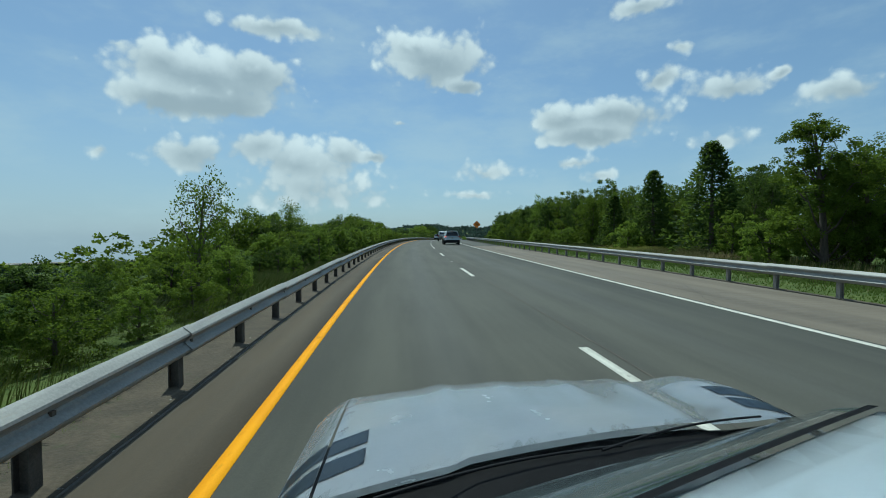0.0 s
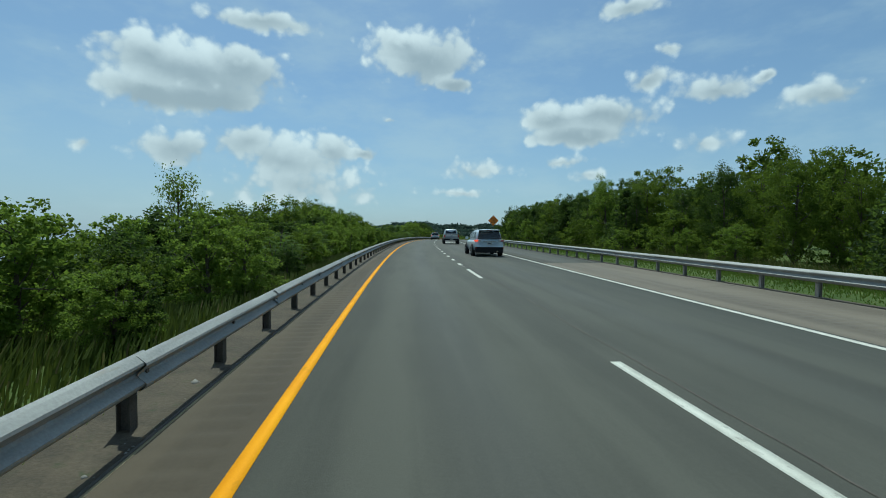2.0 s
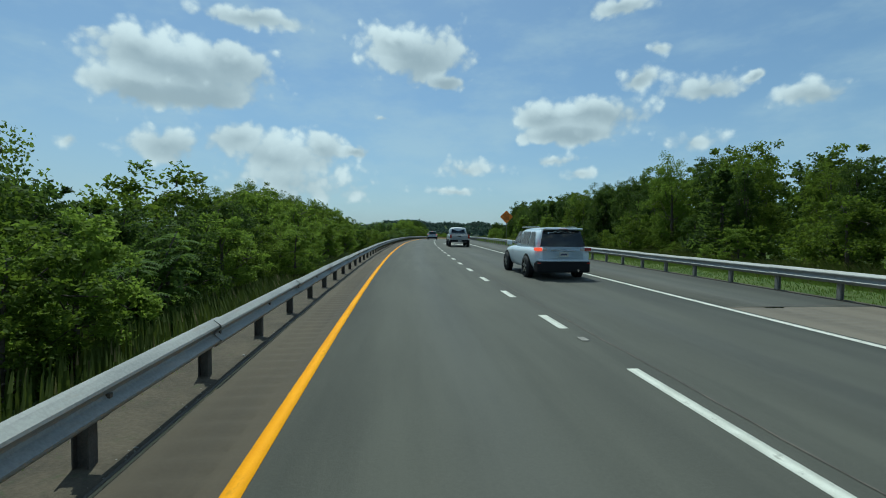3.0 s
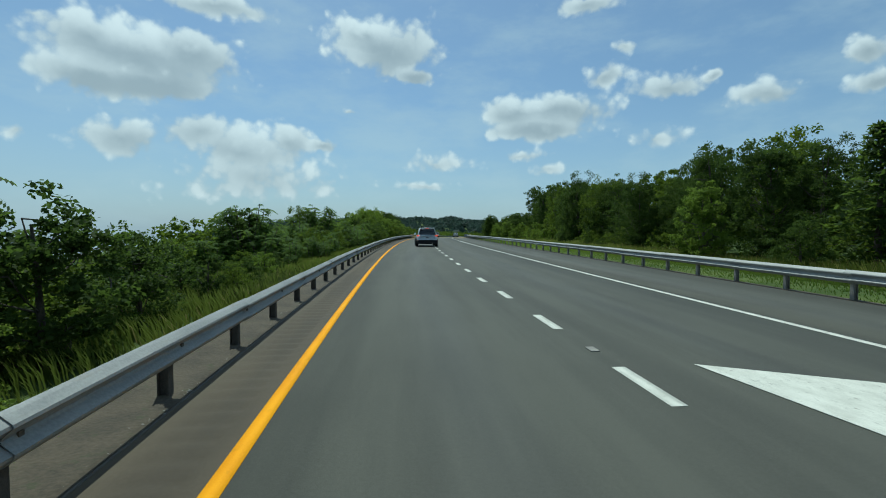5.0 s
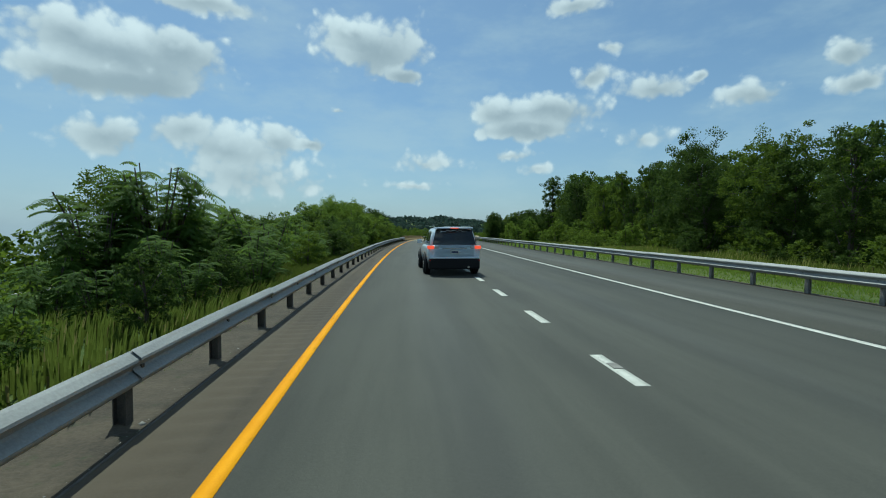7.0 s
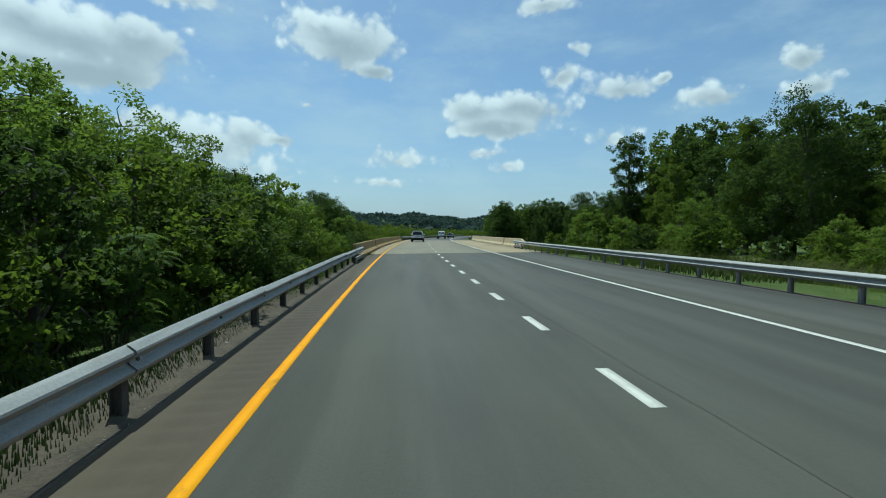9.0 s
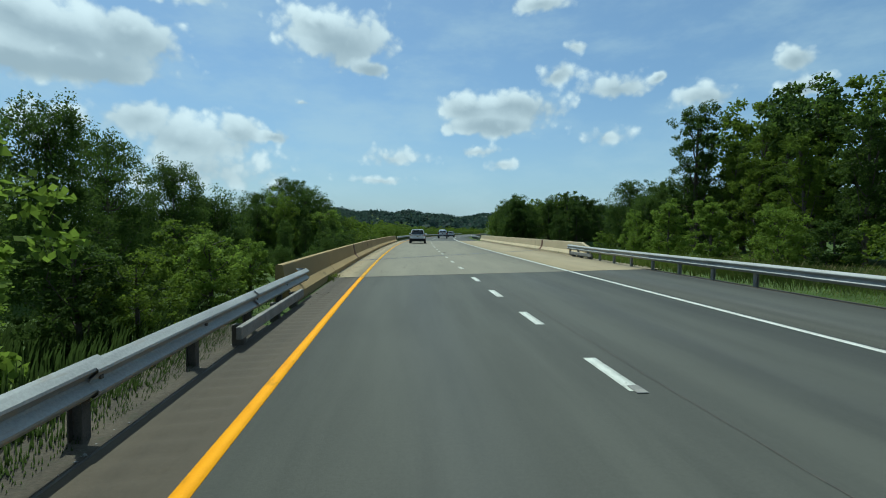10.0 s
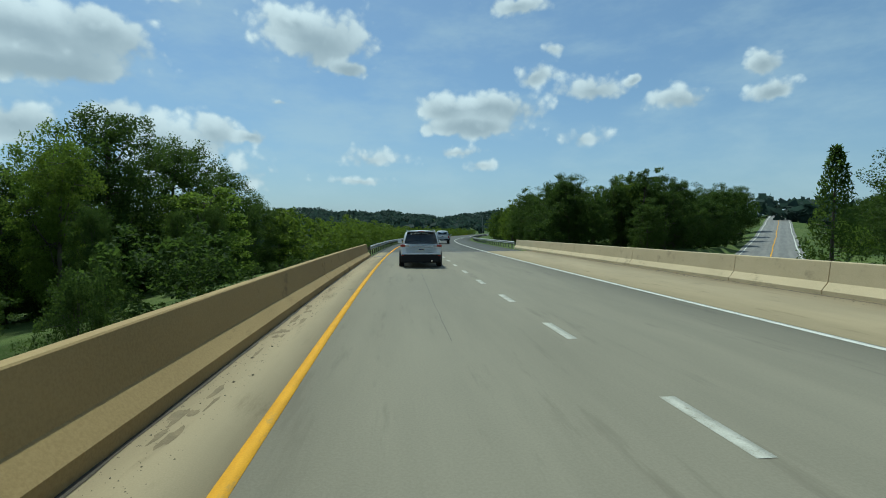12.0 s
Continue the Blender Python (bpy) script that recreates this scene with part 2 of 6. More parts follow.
ASPHALT = asphalt_material("asphalt", (0.041, 0.040, 0.0295), (0.073, 0.071, 0.053))
SHOULDER = asphalt_material("shoulder_asphalt", (0.041, 0.030, 0.016), (0.079, 0.059, 0.033))
SHOULDER_R = asphalt_material("tan_shoulder_asphalt", (0.098, 0.080, 0.056), (0.160, 0.133, 0.096))
OLD_ASPHALT = asphalt_material("pale_side_road_asphalt", (0.125, 0.120, 0.105), (0.20, 0.19, 0.165))
DECK = worn("deck_concrete", (0.165, 0.146, 0.098), (0.228, 0.203, 0.140), 0.9, 0.9, 40, 0.2, coords="road", spots=(0.145, 0.125, 0.083), stretch=(1.0, 0.12, 1.0))
DECK_EDGE = worn("dusty_deck_concrete", (0.26, 0.205, 0.112), (0.355, 0.28, 0.160), 0.92, 0.9, 70, 0.3, coords="road", spots=(0.19, 0.145, 0.075), stretch=(1.0, 0.2, 1.0))
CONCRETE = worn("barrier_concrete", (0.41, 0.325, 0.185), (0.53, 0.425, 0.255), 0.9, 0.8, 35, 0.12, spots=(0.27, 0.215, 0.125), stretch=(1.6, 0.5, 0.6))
# stained and weathered, its tone also darkened for the face in shade
OLD_SHADED_CONCRETE = worn("weathered_shaded_concrete", (0.25, 0.168, 0.060), (0.38, 0.264, 0.106), 0.92, 0.55, 35, 0.12, spots=(0.115, 0.077, 0.027), stretch=(1.6, 0.35, 0.7))
DIRT = worn("dirt", (0.040, 0.031, 0.019), (0.105, 0.083, 0.054), 0.95, 2.2, 26, 0.9, spots=(0.045, 0.055, 0.020))
SILT = worn("dry_silt", (0.150, 0.112, 0.058), (0.26, 0.20, 0.11), 0.95, 6.0, 60, 0.8, spots=(0.10, 0.072, 0.036))
YELLOW = worn("yellow_paint", (0.74, 0.29, 0.003), (0.88, 0.39, 0.005), 0.75, 2.2, 80, 0.2, coords="road", spots=(0.52, 0.24, 0.012), stretch=(1, 0.4, 1), spec=0.12)
FADED_WHITE = worn("faded_white_paint", (0.30, 0.285, 0.225), (0.56, 0.54, 0.45), 0.8, 4.0, 60, 0.2, coords="road", spots=(0.20, 0.18, 0.13), stretch=(1, 0.7, 1), spec=0.12)
FADED_YELLOW = worn("faded_yellow_paint", (0.50, 0.25, 0.022), (0.72, 0.37, 0.03), 0.8, 3.5, 60, 0.2, coords="road", spots=(0.34, 0.24, 0.085), stretch=(1, 0.35, 1), spec=0.12)
WHITE = worn("white_paint", (0.46, 0.45, 0.38), (0.68, 0.67, 0.58), 0.75, 5.0, 80, 0.2, coords="road", spots=(0.24, 0.23, 0.19), stretch=(1, 0.5, 1), spec=0.15)
GALV = worn("galvanised_steel", (0.22, 0.22, 0.205), (0.385, 0.38, 0.345), 0.6, 2.0, 40, 0.08, metal=0.1, spots=(0.27, 0.245, 0.20), stretch=(1, 0.3, 3))
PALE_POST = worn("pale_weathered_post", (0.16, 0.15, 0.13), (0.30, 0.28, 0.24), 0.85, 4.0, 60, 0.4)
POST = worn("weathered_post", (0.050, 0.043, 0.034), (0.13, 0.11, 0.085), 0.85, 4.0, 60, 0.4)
BARK = worn("bark", (0.045, 0.034, 0.024), (0.13, 0.105, 0.08), 0.95, 3.0, 40, 0.9, stretch=(3, 3, 0.4))
RUST = worn("rusty_steel", (0.075, 0.034, 0.016), (0.15, 0.068, 0.032), 0.85, 4.0, 60, 0.4)
SEAL = worn("joint_seal", (0.055, 0.055, 0.066), (0.105, 0.104, 0.125), 0.6, 4.0, 60, 0.3, coords="road")
LEAF_A = leafy("broad_leaves", (0.058, 0.092, 0.011), (0.140, 0.188, 0.022), through=(0.18, 0.25, 0.028))
LEAF_B = leafy("bright_leaves", (0.090, 0.142, 0.017), (0.205, 0.270, 0.036), through=(0.25, 0.35, 0.05))
LEAF_C = leafy("dark_leaves", (0.031, 0.054, 0.013), (0.078, 0.115, 0.022), through=(0.11, 0.17, 0.026))
LEAF_D = leafy("sumac_leaves", (0.050, 0.090, 0.018), (0.118, 0.185, 0.034))
# far leaves: the bluish cast of distant haze is mixed into their colour
LEAF_HAZED = leafy("hazed_far_leaves", (0.030, 0.050, 0.040), (0.058, 0.086, 0.064), through=(0.04, 0.068, 0.052))
NEEDLE = leafy("cedar_needles", (0.020, 0.038, 0.012), (0.052, 0.082, 0.022))
GRASS = leafy("grass_blades", (0.070, 0.115, 0.018), (0.165, 0.215, 0.040), (0.30, 0.25, 0.11))
WEED = leafy("weed_leaves", (0.044, 0.068, 0.013), (0.115, 0.140, 0.028), (0.22, 0.17, 0.08), through=(0.11, 0.14, 0.022))
# a darker copy of the weeds, with the trees' shade in its colour
SHADED_WEED = leafy("shaded_weed_leaves", (0.024, 0.040, 0.012), (0.060, 0.085, 0.020), through=(0.06, 0.09, 0.02))
SEED = leafy("dry_stalks", (0.17, 0.13, 0.05), (0.34, 0.27, 0.12))

m, n, b = material("grassy_ground")
p = n.add("ShaderNodeTexCoord").outputs["Object"]
big, mid, tiny = n.noise(p, 0.03, 5.0, 0.6), n.noise(p, 0.5, 5.0, 0.6), n.noise(p, 9.0, 4.0, 0.7)
col = n.mix(n.step(mid.outputs[0], 0.3, 0.7), (0.055, 0.085, 0.020), (0.115, 0.145, 0.040))
col = n.mix(n.math("MULTIPLY", n.step(big.outputs[0], 0.35, 0.7), 0.5), col, (0.045, 0.085, 0.022))
n.put(b.inputs["Base Color"], n.mix(n.math("MULTIPLY", n.step(tiny.outputs[0], 0.45, 0.8), 0.5), col, (0.15, 0.13, 0.07)))
b.inputs["Roughness"].default_value = 0.95
b.inputs["Specular IOR Level"].default_value = 0.1
bp = n.add("ShaderNodeBump")
bp.inputs["Strength"].default_value = 0.6
bp.inputs["Distance"].default_value = 0.1
n.put(bp.inputs["Height"], tiny.outputs[0])
n.put(b.inputs["Normal"], bp.outputs[0])
GROUND = m


# ================= mesh helpers =================
def mesh_from(name, verts, faces, mat, smooth=False, attr=None):
    """A mesh of faces with the same number of corners each."""
    verts, faces = np.asarray(verts, dtype=np.float32), np.asarray(faces, dtype=np.int32)
    me = bpy.data.meshes.new(name)
    k = faces.shape[1]
    me.vertices.add(len(verts))
    me.vertices.foreach_set("co", verts.ravel())
    me.loops.add(faces.size)
    me.loops.foreach_set("vertex_index", faces.ravel())
    me.polygons.add(len(faces))
    me.polygons.foreach_set("loop_start", np.arange(len(faces), dtype=np.int32) * k)
    if attr is not None:
        at = me.attributes.new("road", "FLOAT_VECTOR", "POINT")
        at.data.foreach_set("vector", np.asarray(attr, dtype=np.float32).ravel())
    me.update(calc_edges=True)
    me.validate()
    if smooth:
        me.polygons.foreach_set("use_smooth", np.ones(len(faces), dtype=bool))
    me.materials.append(mat)
    return me


def part(name, bm, mat, parent=None, label="", smooth=False):
    """Links a bmesh (or a mesh) as one object, under its thing if one is given."""
    if isinstance(bm, bpy.types.Mesh):
        me = bm
    else:
        me = bpy.data.meshes.new(name)
        bm.normal_update()
        bm.to_mesh(me)
        bm.free()
        me.materials.append(mat)
        if smooth:
            for f in me.polygons:
                f.use_smooth = True
    ob = new(name, me)
    if parent is not None:
        ob.parent = parent
    if label:
        tagged(ob, label)
    return ob


def thing(name, m, label, category, group="", kind=""):
    ob = new(name)
    ob.matrix_world = m
    return tagged(ob, label, category, group, kind)


def box(bm, x0, x1, y0, y1, z0, z1):
    vs = [bm.verts.new((x, y, z)) for z in (z0, z1) for x, y in ((x0, y0), (x1, y0), (x1, y1), (x0, y1))]
    for q in ((3, 2, 1, 0), (4, 5, 6, 7), (0, 1, 5, 4), (1, 2, 6, 5), (2, 3, 7, 6), (3, 0, 4, 7)):
        bm.faces.new([vs[i] for i in q])
    return vs


def loft(bm, rings, closed=True, cap=True):
    """Skins rings of points, all with the same count."""
    vr = [[bm.verts.new(p) for p in r] for r in rings]
    n = len(rings[0])
    for a, b in zip(vr, vr[1:]):
        for i in range(n if closed else n - 1):
            j = (i + 1) % n
            bm.faces.new((a[i], a[j], b[j], b[i]))
    if cap and closed:
        bm.faces.new(vr[0][::-1])
        bm.faces.new(vr[-1])
    return vr


def strip(name, s0, s1, cols, mat, k0=0.0, k1=0.0, step=2.0, depth=0.25, label="", category="", kind="structure"):
    """A ribbon along the road. cols: (offset, height) across it; k0, k1: how far the ends are skewed per metre of offset."""
    n = max(1, int(round((s1 - s0) / step)))
    full = [(cols[0][0], cols[0][1] - depth)] + list(cols) + [(cols[-1][0], cols[-1][1] - depth)]
    verts, attr, faces = [], [], []
    for i in range(n + 1):
        u = i / n
        for o, z in full:
            s = (s0 + k0 * o) * (1 - u) + (s1 + k1 * o) * u
            verts.append(on_road(s, o, z))
            attr.append((o, s, 0))
    c = len(full)
    for i in range(n):
        for j in range(c - 1):
            a = i * c + j
            faces.append((a, a + 1, a + c + 1, a + c))
    me = mesh_from(name, verts, faces, mat, False, attr)
    ob = new(name, me)
    return tagged(ob, label, category, "", kind)


# ================= ground =================
def along(x, y):
    """s and o of points of the plan."""
    x, y = np.atleast_1d(x), np.atleast_1d(y)
    sel = slice(None, None, 8)
    out_s, out_o = np.empty(len(x)), np.empty(len(x))
    for i in range(0, len(x), 4000):
        xs, ys = x[i:i + 4000, None], y[i:i + 4000, None]
        k = np.argmin((xs - X_TAB[sel]) ** 2 + (ys - Y_TAB[sel]) ** 2, axis=1)
        a = np.radians(TURN[sel][k])
        dx, dy = xs[:, 0] - X_TAB[sel][k], ys[:, 0] - Y_TAB[sel][k]
        out_s[i:i + 4000] = S_TAB[sel][k] + dx * np.sin(a) + dy * np.cos(a)
        out_o[i:i + 4000] = dx * np.cos(a) - dy * np.sin(a)
    return out_s, out_o


CROSS_S, CROSS_O = 232.0, 5.0   # where the lower road passes under the bridge


def lower_road(s, o):
    """How far along the lower road a place lies, and how far beside it."""
    q = ((s - CROSS_S) + (o - CROSS_O)) * 0.7071
    return q, ((s - CROSS_S) - (o - CROSS_O)) * 0.7071 - lower_sway(q)


def lower_sway(q):
    """How far the lower road swings aside."""
    return np.interp(q, [-60, 20, 40, 55, 81, 105, 129, 160, 192, 245, 297], [0, -3, -3.4, -1.7, 2.9, 8.0, 13.9, 23.0, 33.5, 53.5, 75.0])


def lower_place(q, side):
    """s and o of a place along and beside the lower road."""
    side = side + float(lower_sway(q))
    return CROSS_S + (q + side) * 0.7071, CROSS_O + (q - side) * 0.7071


def lower_z(q):
    return np.interp(q, [-700, -90, -15, 12, 40, 55, 81, 129, 192, 297, 400], [-6.0, -6.4, -6.4, -6.2, -3.4, -2.3, -1.2, 1.1, 5.3, 12.7, 17.0])


def ground_rel(s, o):
    """The ground's height against the road's level."""
    s, o = np.asarray(s, float), np.asarray(o, float)
    z = np.full(np.broadcast(s, o).shape, -0.05)
    z = np.where(o < -2.3, -0.05 - 0.20 * np.minimum(-2.3 - o, 11.0), z)
    z = np.where(o < -14.0, z - 0.15 * np.minimum(-14.0 - o, 75.0) - 0.095 * np.maximum(-89.0 - o, 0.0), z)
    z = np.where(o > 14.0, -0.05 - 0.10 * np.minimum(o - 14.0, 6.0), z)
    bumps = 0.35 * np.sin(0.21 * s + 0.13 * o) * np.sin(0.17 * o - 0.05 * s) + 0.15 * np.sin(0.6 * s + 0.31 * o)
    z = z + bumps * np.clip((np.abs(o - 5.0) - 10.0) / 12.0, 0, 1)
    q, side = lower_road(s, o)
    cut = lower_z(q) + np.maximum(np.abs(side) - 5.5, 0) * 2.0
    z = np.where((q > -650) & (q < 350), np.minimum(z, cut), z)
    bank = lower_z(q) - np.maximum(np.abs(side) - 5.5, 0) * 0.25
    return np.where((q > 45) & (q < 390) | (q < -45) & (q > -300), np.maximum(z, bank), z)


def ground_at(s, o):
    return float(ground_rel(s, o))


def hills(x, y):
    r = np.hypot(x, y)
    a = np.degrees(np.arctan2(x, y))
    high = 35 + 10 * np.sin(a * 0.21 + 1.0) + 5 * np.sin(a * 0.63) + 2 * np.sin(a * 1.7)
    return np.clip((r - 800) / 700, 0, 1) ** 1.5 * high * np.interp(a, [-30, -14, 3, 20], [0.0, 0.22, 0.82, 1.0])


def plain_level(x, y, o):
    """The far country's level: even ahead and to the right, falling away into the valley on the left."""
    k = np.interp(np.degrees(np.arctan2(x, y)), [-32, -10], [1.0, 0.0])
    return -4.0 - k * 0.09 * np.maximum(-o, 0.0)


near = np.arange(-60, 340, 1.6)
xs = np.concatenate([[-4500, -3000, -2200, -1700, -1300, -1000, -700, -480, -330, -230, -170, -130, -100, -80, -65, -52], np.arange(-44, 150, 1.6),
                     [158, 170, 185, 205, 230, 270, 330, 420, 560, 740, 1000, 1300, 1700, 2200, 3000, 4500]])
ys = np.concatenate([[-4500, -3000, -2000, -1200, -700, -400, -240, -150, -100, -75], near, [350, 365, 385, 410, 440, 480, 530, 600, 700, 820, 1000, 1250, 1550, 2000, 2700, 3500, 4700]])
gx, gy = np.meshgrid(xs, ys)
gs, go = along(gx.ravel(), gy.ravel())
gz = ground_rel(gs, go) + np.interp(gs, S_TAB, Z_TAB)
calm = np.clip((np.hypot(gx.ravel(), gy.ravel()) - 500) / 400, 0, 1)
gz = gz * (1 - calm) + plain_level(gx.ravel(), gy.ravel(), go) * calm + hills(gx.ravel(), gy.ravel())
gv = np.stack([gx.ravel(), gy.ravel(), gz], axis=1)
c = len(xs)
ii, jj = np.meshgrid(np.arange(len(ys) - 1), np.arange(c - 1), indexing="ij")
a = (ii * c + jj).ravel()
ground = new("ground", mesh_from("ground", gv, np.stack([a, a + 1, a + c + 1, a + c], axis=1), GROUND, True))
tagged(ground, "rough grassy ground beside the highway, rolling to wooded hills", "ground", "", "structure")

# ================= road, deck, markings =================
JOINT, FAR_JOINT = 195.65, 251.0          # where asphalt meets the bridge's concrete, at the yellow line
strip("road", -60, JOINT, [(-0.07, 0), (1.8, 0), (3.66, 0), (5.7, 0), (7.95, 0)], ASPHALT, 0, 0.27, label="two grey asphalt lanes with faint wheel tracks", category="road")
strip("road", FAR_JOINT, 1100, [(-1.1, 0), (1.8, 0), (3.66, 0), (5.7, 0), (7.95, 0), (11.3, 0)], ASPHALT, 0.3, 0, step=4, label="grey asphalt road beyond the bridge", category="road")
strip("deck_edge", JOINT, FAR_JOINT, [(-1.03, 0), (-0.07, 0)], DECK_EDGE, 0.27, 0.3, depth=0.7, label="dusty tan concrete edge of the bridge deck", category="bridge deck")
strip("deck_edge", JOINT, FAR_JOINT, [(7.92, 0), (12.2, 0)], DECK_EDGE, 0.27, 0.3, depth=0.7, label="dusty tan concrete shoulder of the bridge deck", category="bridge deck")
strip("road", JOINT, FAR_JOINT, [(-0.07, 0), (1.8, 0), (3.66, 0), (5.7, 0), (7.92, 0)], DECK, 0.27, 0.3, depth=0.7, label="pale worn concrete bridge deck with dark stains", category="bridge deck")


def rumble(name, s0, s1, o0, o1, g0, g1, mat, k1, label):
    """A shoulder with a row of ground-in grooves."""
    ss = np.arange(s0, s1, 0.075)
    cols = [o0, g0 - 0.02, g0, g1, g1 + 0.02, o1]
    verts, attr, faces = [], [], []
    for i, s in enumerate(ss):
        dip = -0.022 * max(0.0, math.sin(i * math.pi / 2 + 0.78)) ** 0.5 if s > s0 + 0.2 else 0.0
        for j, o in enumerate(cols):
            u = (s - s0) / (s1 - s0)
            sk = s + k1 * o * max(0.0, u - 0.9) * 10
            verts.append(on_road(sk, o, dip if j in (2, 3) else 0.0))
            attr.append((o, sk, 0))
    c = len(cols)
    for i in range(len(ss) - 1):
        for j in range(c - 1):
            a = i * c + j
            faces.append((a, a + 1, a + c + 1, a + c))
    ob = new(name, mesh_from(name, verts, faces, mat, False, attr))
    return tagged(ob, label, "shoulder", "", "structure")


strip("shoulder_left", -60, 24, [(-0.87, 0), (-0.07, 0)], SHOULDER, label="narrow brownish asphalt shoulder beside the guardrail", category="shoulder")
rumble("shoulder_left", 24, JOINT, -0.87, -0.07, -0.62, -0.26, SHOULDER, 0.27, "narrow brownish asphalt shoulder with rumble grooves")
rumble("shoulder_right", -20, 47, 7.95, 11.3, 8.75, 9.2, SHOULDER_R, 0.0, "pale asphalt shoulder with rumble grooves and cracks")
strip("shoulder_right", 47, JOINT, [(7.95, 0), (11.3, 0)], ASPHALT, 0, 0.27, label="wide grey asphalt shoulder", category="shoulder")
# the shadow along the pavement's stepped edge, laid down as a flat dark strip
strip("edge_shadow_strip", -40, 188, [(-0.895, 0.002), (-0.868, 0.002)], POST, step=0.5, depth=0.002, label="dark strip drawn for the shadow where pavement meets gravel", category="crack")
strip("pavement_seam", 2, 78, [(-0.858, 0.003), (-0.832, 0.003)], DECK_EDGE, step=0.5, depth=0.002, label="thin pale line along the pavement edge", category="road marking")
strip("dirt_edge", -60, 188, [(-1.9, -0.03), (-1.45, 0.02), (-1.02, 0.008), (-0.87, -0.006)], DIRT, depth=0.1, label="sandy gravel strip under the guardrail", category="ground")
strip("dirt_edge", -60, 199, [(11.3, -0.012), (11.55, 0.01), (11.9, -0.035)], DIRT, depth=0.1, label="sandy strip along the pavement edge", category="ground")

strip("edge_line", -60, JOINT, [(-0.09, 0.004), (0.04, 0.004)], YELLOW, depth=0.003, label="solid yellow edge line, slightly worn", category="road marking")
strip("edge_line", JOINT, FAR_JOINT, [(-0.09, 0.004), (0.04, 0.004)], FADED_YELLOW, depth=0.003, label="dusty faded yellow edge line on the bridge", category="road marking")
strip("edge_line", FAR_JOINT, 1000, [(-0.09, 0.004), (0.04, 0.004)], YELLOW, depth=0.003, label="solid yellow edge line beyond the bridge", category="road marking")
strip("edge_line", -60, 1000, [(7.72, 0.004), (7.87, 0.004)], WHITE, depth=0.003, label="solid white edge line", category="road marking")
for far in (-25.0, -11.43, 2.14, 15.71, 29.28, 42.85):
    strip("lane_dash", far - 3.6, far, [(3.62, 0.004), (3.76, 0.004)], WHITE, depth=0.003, label="long white lane dash", category="road marking", kind="object")
DOTS = [46.25 + 3.5 * k for k in range(11)] + [195.51 - 3.248 * k for k in range(33, -1, -1)]
for far in DOTS:
    strip("lane_dash", far - 1.2, far, [(3.58, 0.004), (3.74, 0.004)], WHITE, step=0.6, depth=0.003, label="short white dotted lane line", category="road marking", kind="object")
for k in range(40):
    far = 199.93 + 3.72 * k
    old = far < FAR_JOINT + 1
    strip("lane_dash", far - 1.25, far, [(3.62, 0.004), (3.78, 0.004)], FADED_WHITE if old else WHITE, step=0.6, depth=0.003, label="worn short white lane dash on the bridge" if old else "short white dotted lane line", category="road marking", kind="object")

# ================= guardrails =================
PITCH_M = 1.905
W_SHAPE = [(0.000, 0.395), (-0.022, 0.41), (-0.075, 0.455), (-0.080, 0.475), (-0.022, 0.525), (-0.010, 0.545), (-0.022, 0.565),
           (-0.080, 0.615), (-0.075, 0.635), (-0.022, 0.68), (0.000, 0.695)]


def beam_mesh(side):
    """One 3.81 m length of corrugated rail; side +1: its face looks to -X."""
    bm = bmesh.new()
    front = [(x * side, z) for x, z in W_SHAPE]
    back = [((x + 0.005) * side, z) for x, z in reversed(W_SHAPE)]
    rings = []
    for y in (-0.12, 1.25, 2.55, 3.84):
        lap = -0.006 * side if y < 0 else 0.0
        rings.append([(x + lap, y, z) for x, z in front + back])
    loft(bm, rings)
    bmesh.ops.recalc_face_normals(bm, faces=bm.faces)
    me = bpy.data.meshes.new("rail")
    bm.to_mesh(me)
    bm.free()
    me.materials.append(GALV)
    return me


def post_mesh(side, mat):
    """A steel I-post with a block between it and the rail."""
    bm = bmesh.new()
    for x0, x1, y0, y1 in ((0.085, 0.095, -0.05, 0.05), (0.180, 0.190, -0.05, 0.05), (0.095, 0.180, -0.006, 0.006)):
        a, b = sorted((x0 * side, x1 * side))
        box(bm, a, b, y0, y1, -0.75, 0.60)
    a, b = sorted((0.004 * side, 0.083 * side))
    box(bm, a, b, -0.05, 0.05, 0.40, 0.66)
    a, b = sorted((-0.032 * side, 0.002 * side))
    box(bm, a, b, -0.018, 0.018, 0.53, 0.56)
    me = bpy.data.meshes.new("post")
    bm.to_mesh(me)
    bm.free()
    me.materials.append(mat)
    return me


def end_mesh(side):
    """The flared, rounded end of a rail."""
    bm = bmesh.new()
    rings = []
    for i in range(9):
        a = math.radians(20 * i)
        r = 0.13
        rings.append([((r * (1 - math.cos(a)) + x * 0.8) * side, r * math.sin(a), z) for x, z in W_SHAPE])
    loft(bm, rings, closed=False)
    me = bpy.data.meshes.new("rail_end")
    bm.to_mesh(me)
    bm.free()
    me.materials.append(GALV)
    return me


BEAMS = {1: beam_mesh(1), -1: beam_mesh(-1)}
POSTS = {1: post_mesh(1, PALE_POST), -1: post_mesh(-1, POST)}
ENDS = {1: end_mesh(1), -1: end_mesh(-1)}


